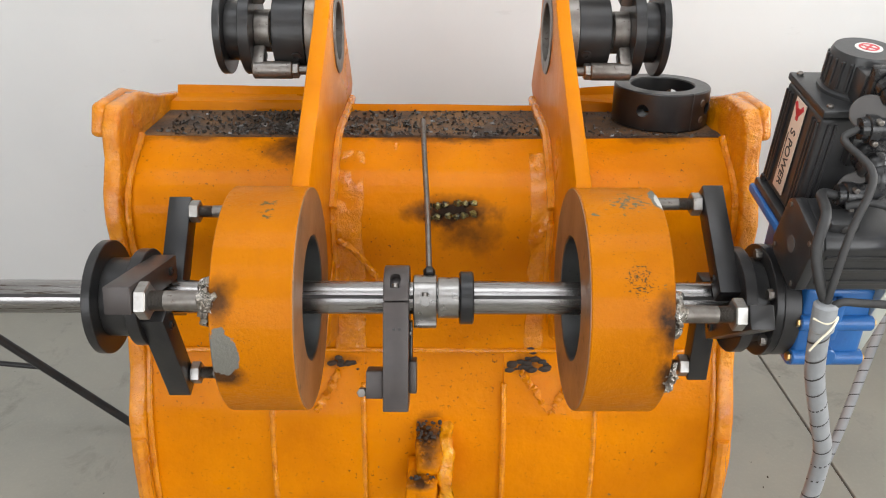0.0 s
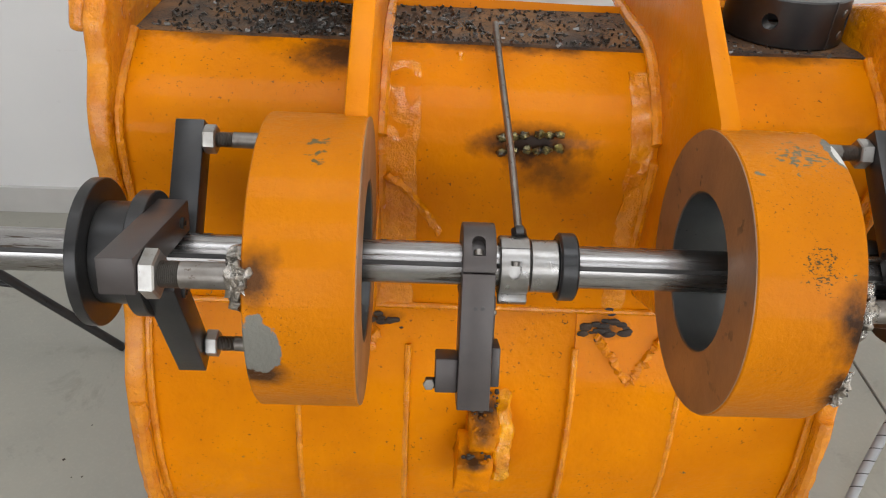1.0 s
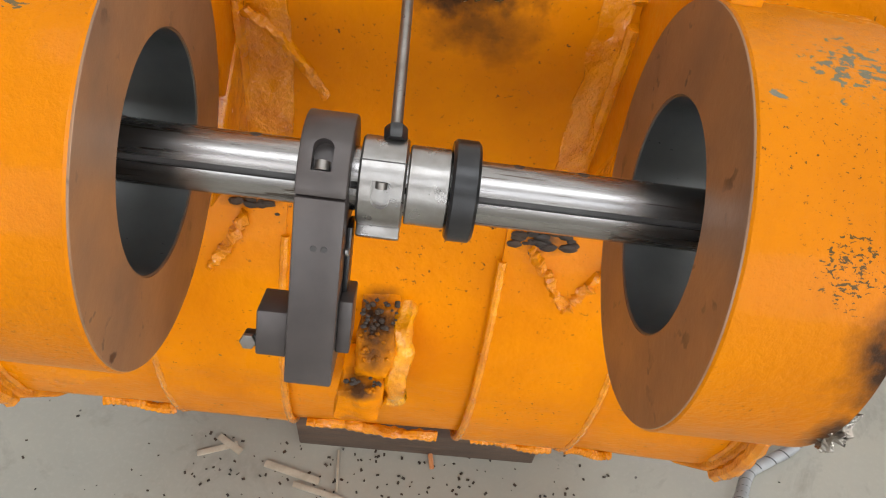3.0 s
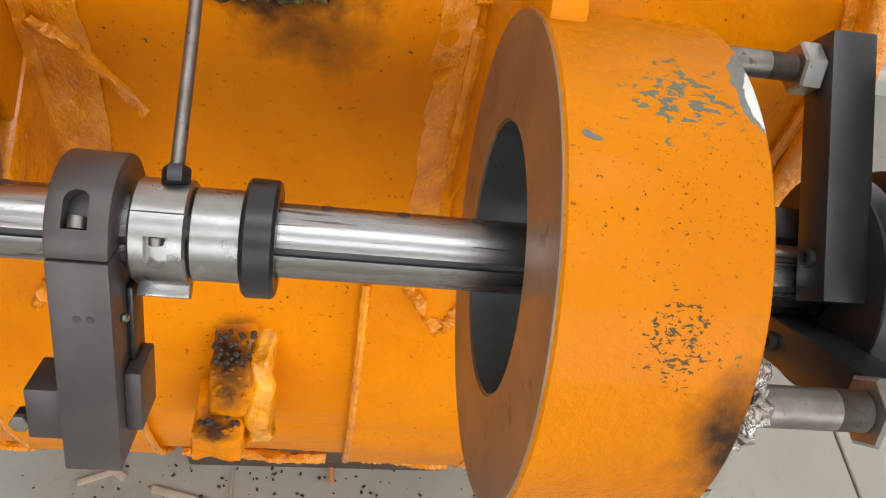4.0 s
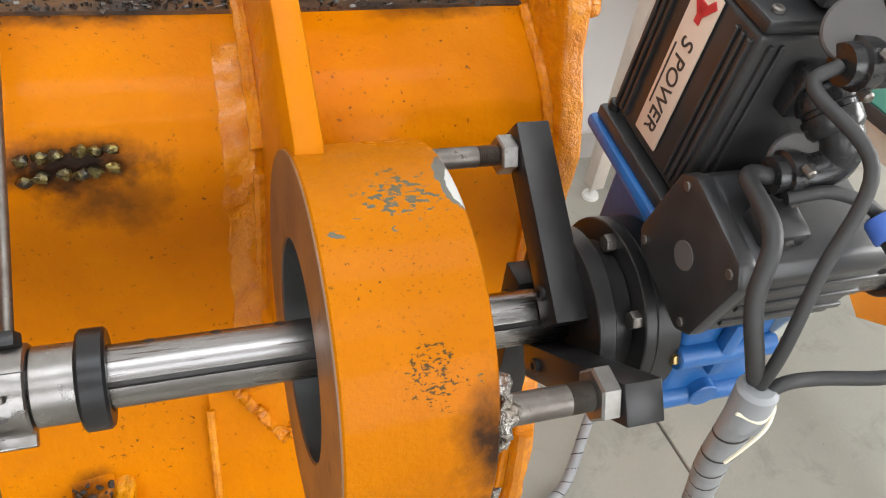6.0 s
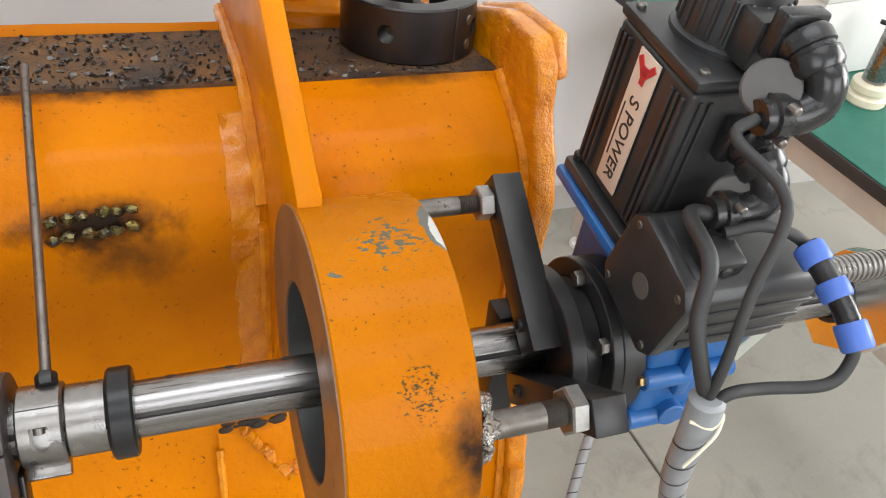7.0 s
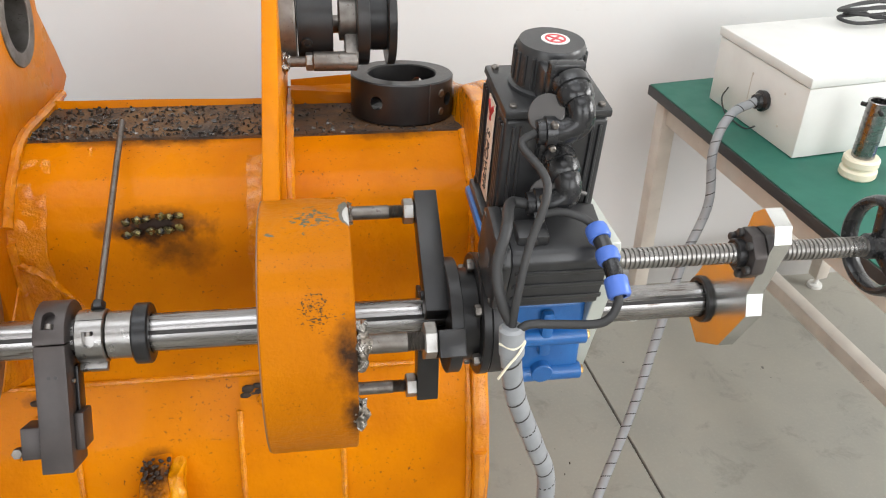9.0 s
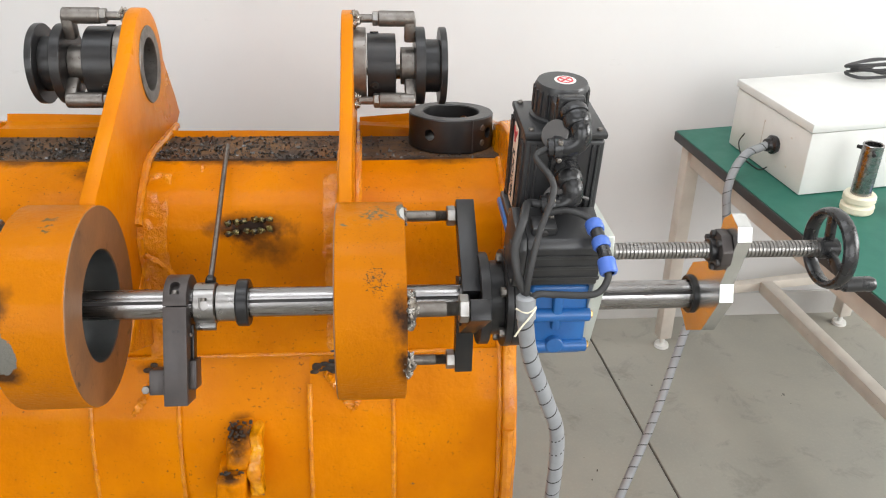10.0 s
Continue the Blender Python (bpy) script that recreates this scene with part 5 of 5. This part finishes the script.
# ---- work table and what stands on it ----
TW, TL, TZ = 0.72, 1.60, 0.74
table = thing("work_table", (TW / 2, -TL / 2, 0), "work table with a green mat top and beige steel frame", "table", frame_m=TM)
part("tabletop", box((TW / 2, -TL / 2, TZ - 0.0155), (TW, TL, 0.025), bev=0.001), TRIM, table, "board with a black edge")
part("green_mat", box((TW / 2, -TL / 2, TZ - 0.0015), (TW - 0.006, TL - 0.006, 0.003), bev=0.0005), GREEN_MAT, table, "green rubber mat")
for x in (0.035, TW - 0.035):
    part("apron", box((x, -TL / 2, TZ - 0.058), (0.022, TL - 0.05, 0.058), bev=0.002), BEIGE, table)
    for y in (-0.05, -TL + 0.05):
        part("leg", box((x, y, (TZ - 0.03 + 0.04) / 2), (0.042, 0.042, TZ - 0.03 - 0.04), bev=0.003), BEIGE, table)
        part("levelling_foot", lathe([(0, 0), (0, 0.024), (0.010, 0.022), (0.012, 0.008), (0.042, 0.008), (0.042, 0)], (x, y, 0), (x, y, 1), 20), WHITE_SHEET, table)
for y in (-0.05, -TL + 0.05):
    part("cross_rail", box((TW / 2, y, 0.20), (TW - 0.11, 0.03, 0.03), bev=0.002), BEIGE, table)
    part("end_apron", box((TW / 2, y + 0.01, TZ - 0.058), (TW - 0.10, 0.022, 0.058), bev=0.002), BEIGE, table)
part("long_rail", box((TW / 2, -TL / 2, 0.20), (0.04, TL - 0.13, 0.04), bev=0.002), BEIGE, table)

cab = thing("control_box", (0.30, -0.30, TZ), "white sheet-steel control box with a lid and black cable outlet", "control box", frame_m=TM)
BX0, BX1, BY0, BY1 = 0.100, 0.57, -0.466, -0.125
part("body", box(((BX0 + BX1) / 2, (BY0 + BY1) / 2, TZ + 0.081), (BX1 - BX0, BY1 - BY0, 0.158), bev=0.003), WHITE_SHEET, cab)
part("lid", box(((BX0 + BX1) / 2, (BY0 + BY1) / 2, TZ + 0.173), (BX1 - BX0 + 0.008, BY1 - BY0 + 0.008, 0.022), bev=0.003), WHITE_SHEET, cab)
yo, zo = -0.335, TZ + 0.082
part("outlet", lathe([(0, 0), (0, 0.022), (0.006, 0.024), (0.012, 0.024), (0.016, 0.018), (0.026, 0.016), (0.026, 0)], (BX0, yo, zo), (BX0 - 1, yo, zo), 12), PLASTIC, cab, "black cable outlet")
for dy in (-0.06, 0.06):
    for dz in (-0.035, 0.04):
        part("rivet", rod((BX0 + 0.001, yo + dy, zo + dz), (BX0 - 0.0015, yo + dy, zo + dz), 0.0028, 10), BEIGE, cab)
part("panel_edge", box((BX0 - 0.0005, yo + 0.062, zo + 0.01), (0.001, 0.0018, 0.065), bev=0), BEIGE, cab)
for j, (hx, hz_) in enumerate(((0.36, 0.11), (0.42, 0.11), (0.48, 0.11), (0.42, 0.06))):
    part("hatch", box((hx, BY0 - 0.0008, TZ + hz_ - 0.02), (0.03, 0.0016, 0.03), bev=0), BEIGE if j < 2 else INK_SHADE, cab)
wire = thing("thin_wire", (0.07, -0.25, TZ), "thin black wire loop on the table beside the box", "wire", frame_m=TM)
part("wire", tube([(BX0 - 0.004, -0.20, TZ + 0.06), (BX0 - 0.016, -0.20, TZ + 0.035), (BX0 - 0.020, -0.23, TZ + 0.010), (BX0 - 0.018, -0.27, TZ + 0.004), (BX0 - 0.014, -0.31, TZ + 0.004), (BX0 - 0.010, -0.335, TZ + 0.02)], 0.0018, 8, 6), RUBBER, wire)
coil = thing("cable_coil", (0.40, -0.12, TZ + 0.185), "tangled coil of black cable on the box", "cable", frame_m=TM)
rnd = random.Random(5)
pts = []
for k in range(34):
    a = k * 0.75
    r = 0.075 + rnd.uniform(-0.02, 0.02)
    pts.append((0.44 + 0.05 + r * 1.3 * math.cos(a), -0.185 + r * 0.55 * math.sin(a), TZ + 0.190 + 0.0015 * k * 0.6 + rnd.uniform(0, 0.012)))
part("cable", tube(pts, 0.0042, 8, 6), RUBBER, coil)

post = thing("chrome_post", (0.190, -0.560, TZ), "chromed tube with an orange stripe on an ivory nylon base", "post", frame_m=TM)
pc0 = Vector((0.190, -0.560, TZ))
part("base", lathe([(0, 0), (0, 0.034), (0.004, 0.037), (0.016, 0.037), (0.020, 0.032), (0.024, 0.032), (0.028, 0.036), (0.040, 0.036), (0.044, 0.033), (0.044, 0)], pc0, pc0 + Vector((0, 0, 1)), 36), NYLON, post)
part("tube", pipe(pc0 + Vector((0, 0, 0.044)), pc0 + Vector((0, 0, 0.165)), 0.0225, 0.018, 36), CHROME, post)
for a in (150, 30):
    d = Vector((math.cos(radians(a + 90)), math.sin(radians(a + 90)), 0))
    part("thumb_screw", rod(pc0 + Vector((0, 0, 0.150)) + d * 0.022, pc0 + Vector((0, 0, 0.150)) + d * 0.034, 0.0045, 10), BLACK, post)
clip = thing("blue_clamp", (0.33, -0.60, TZ), "small blue plastic clamp on the green mat", "clamp", frame_m=TM)
part("clamp_body", box((0.285, -0.60, TZ + 0.014), (0.07, 0.035, 0.028), (0, 0, 20), 0.006, 3), BLUE_PL, clip)
part("clamp_screw", rod((0.235, -0.607, TZ + 0.016), (0.256, -0.604, TZ + 0.016), 0.006, 12), BLACK, clip)

# ---- stand on the other side, floor litter ----
stand = thing("tripod_stand", (-0.60, 0.55, 0), "thin black steel stand leg on the floor", "stand", frame_m=WI)
part("leg", rod((-0.817, 0.757, 0.010), (-1.24, 0.655, 0.643), 0.011, 14), BLACK, stand)
part("brace", rod((-0.980, 0.717, 0.255), (-1.45, 0.70, 0.345), 0.007, 12), BLACK, stand)

rnd = random.Random(21)
chips = B()
for j in range(280):
    x, y = rnd.gauss(0.02, 0.22), rnd.gauss(0.13, 0.05)
    if rnd.random() < 0.25:
        x, y = rnd.uniform(-0.9, 0.9), rnd.uniform(-0.1, 0.6)
    s = rnd.uniform(0.0012, 0.0040)
    c = bmesh.ops.create_cube(chips, size=1)["verts"]
    bmesh.ops.transform(chips, matrix=pose(x, y, 0.0012, rnd.uniform(-30, 30), rnd.uniform(-30, 30), rnd.uniform(0, 360)) @ Matrix.Diagonal((s * 1.6, s, s * 0.5, 1)), verts=c)
t = thing("floor_chips", (0.02, 0.13, 0), "dark metal chips scattered on the concrete floor", "chips", frame_m=WI, kind="stuff")
part("chip_litter", chips, SOOT, t, "", False, "stuff")
for x, y, rz, L, w_ in ((-0.255, 0.165, 20, 0.07, 0.010), (-0.235, 0.175, -30, 0.05, 0.012), (-0.12, 0.135, -14, 0.10, 0.012), (-0.07, 0.105, -12, 0.09, 0.010), (-0.043, 0.145, 95, 0.075, 0.004)):
    t = thing("wood_splinter", (x, y, 0), "pale flat wood splinter on the floor", "splinter", "floor splinters", frame_m=WI)
    part("splinter", roughen(box((x, y, 0.003), (L, w_, 0.004), (0, 0, rz), 0.001), 0.0015, 90, L * 50), STRAW, t)
t = thing("cigarette_end", (0.118, 0.172, 0), "stubbed cigarette end on the floor", "cigarette end", frame_m=WI)
part("filter", rod((0.115, 0.19, 0.005), (0.120, 0.163, 0.005), 0.0042, 12), surface("tan_filter", (0.55, 0.22, 0.08), (0.5, 0.2, 0.08), 0.7, 0, 40, None, bumpy=0.1), t)
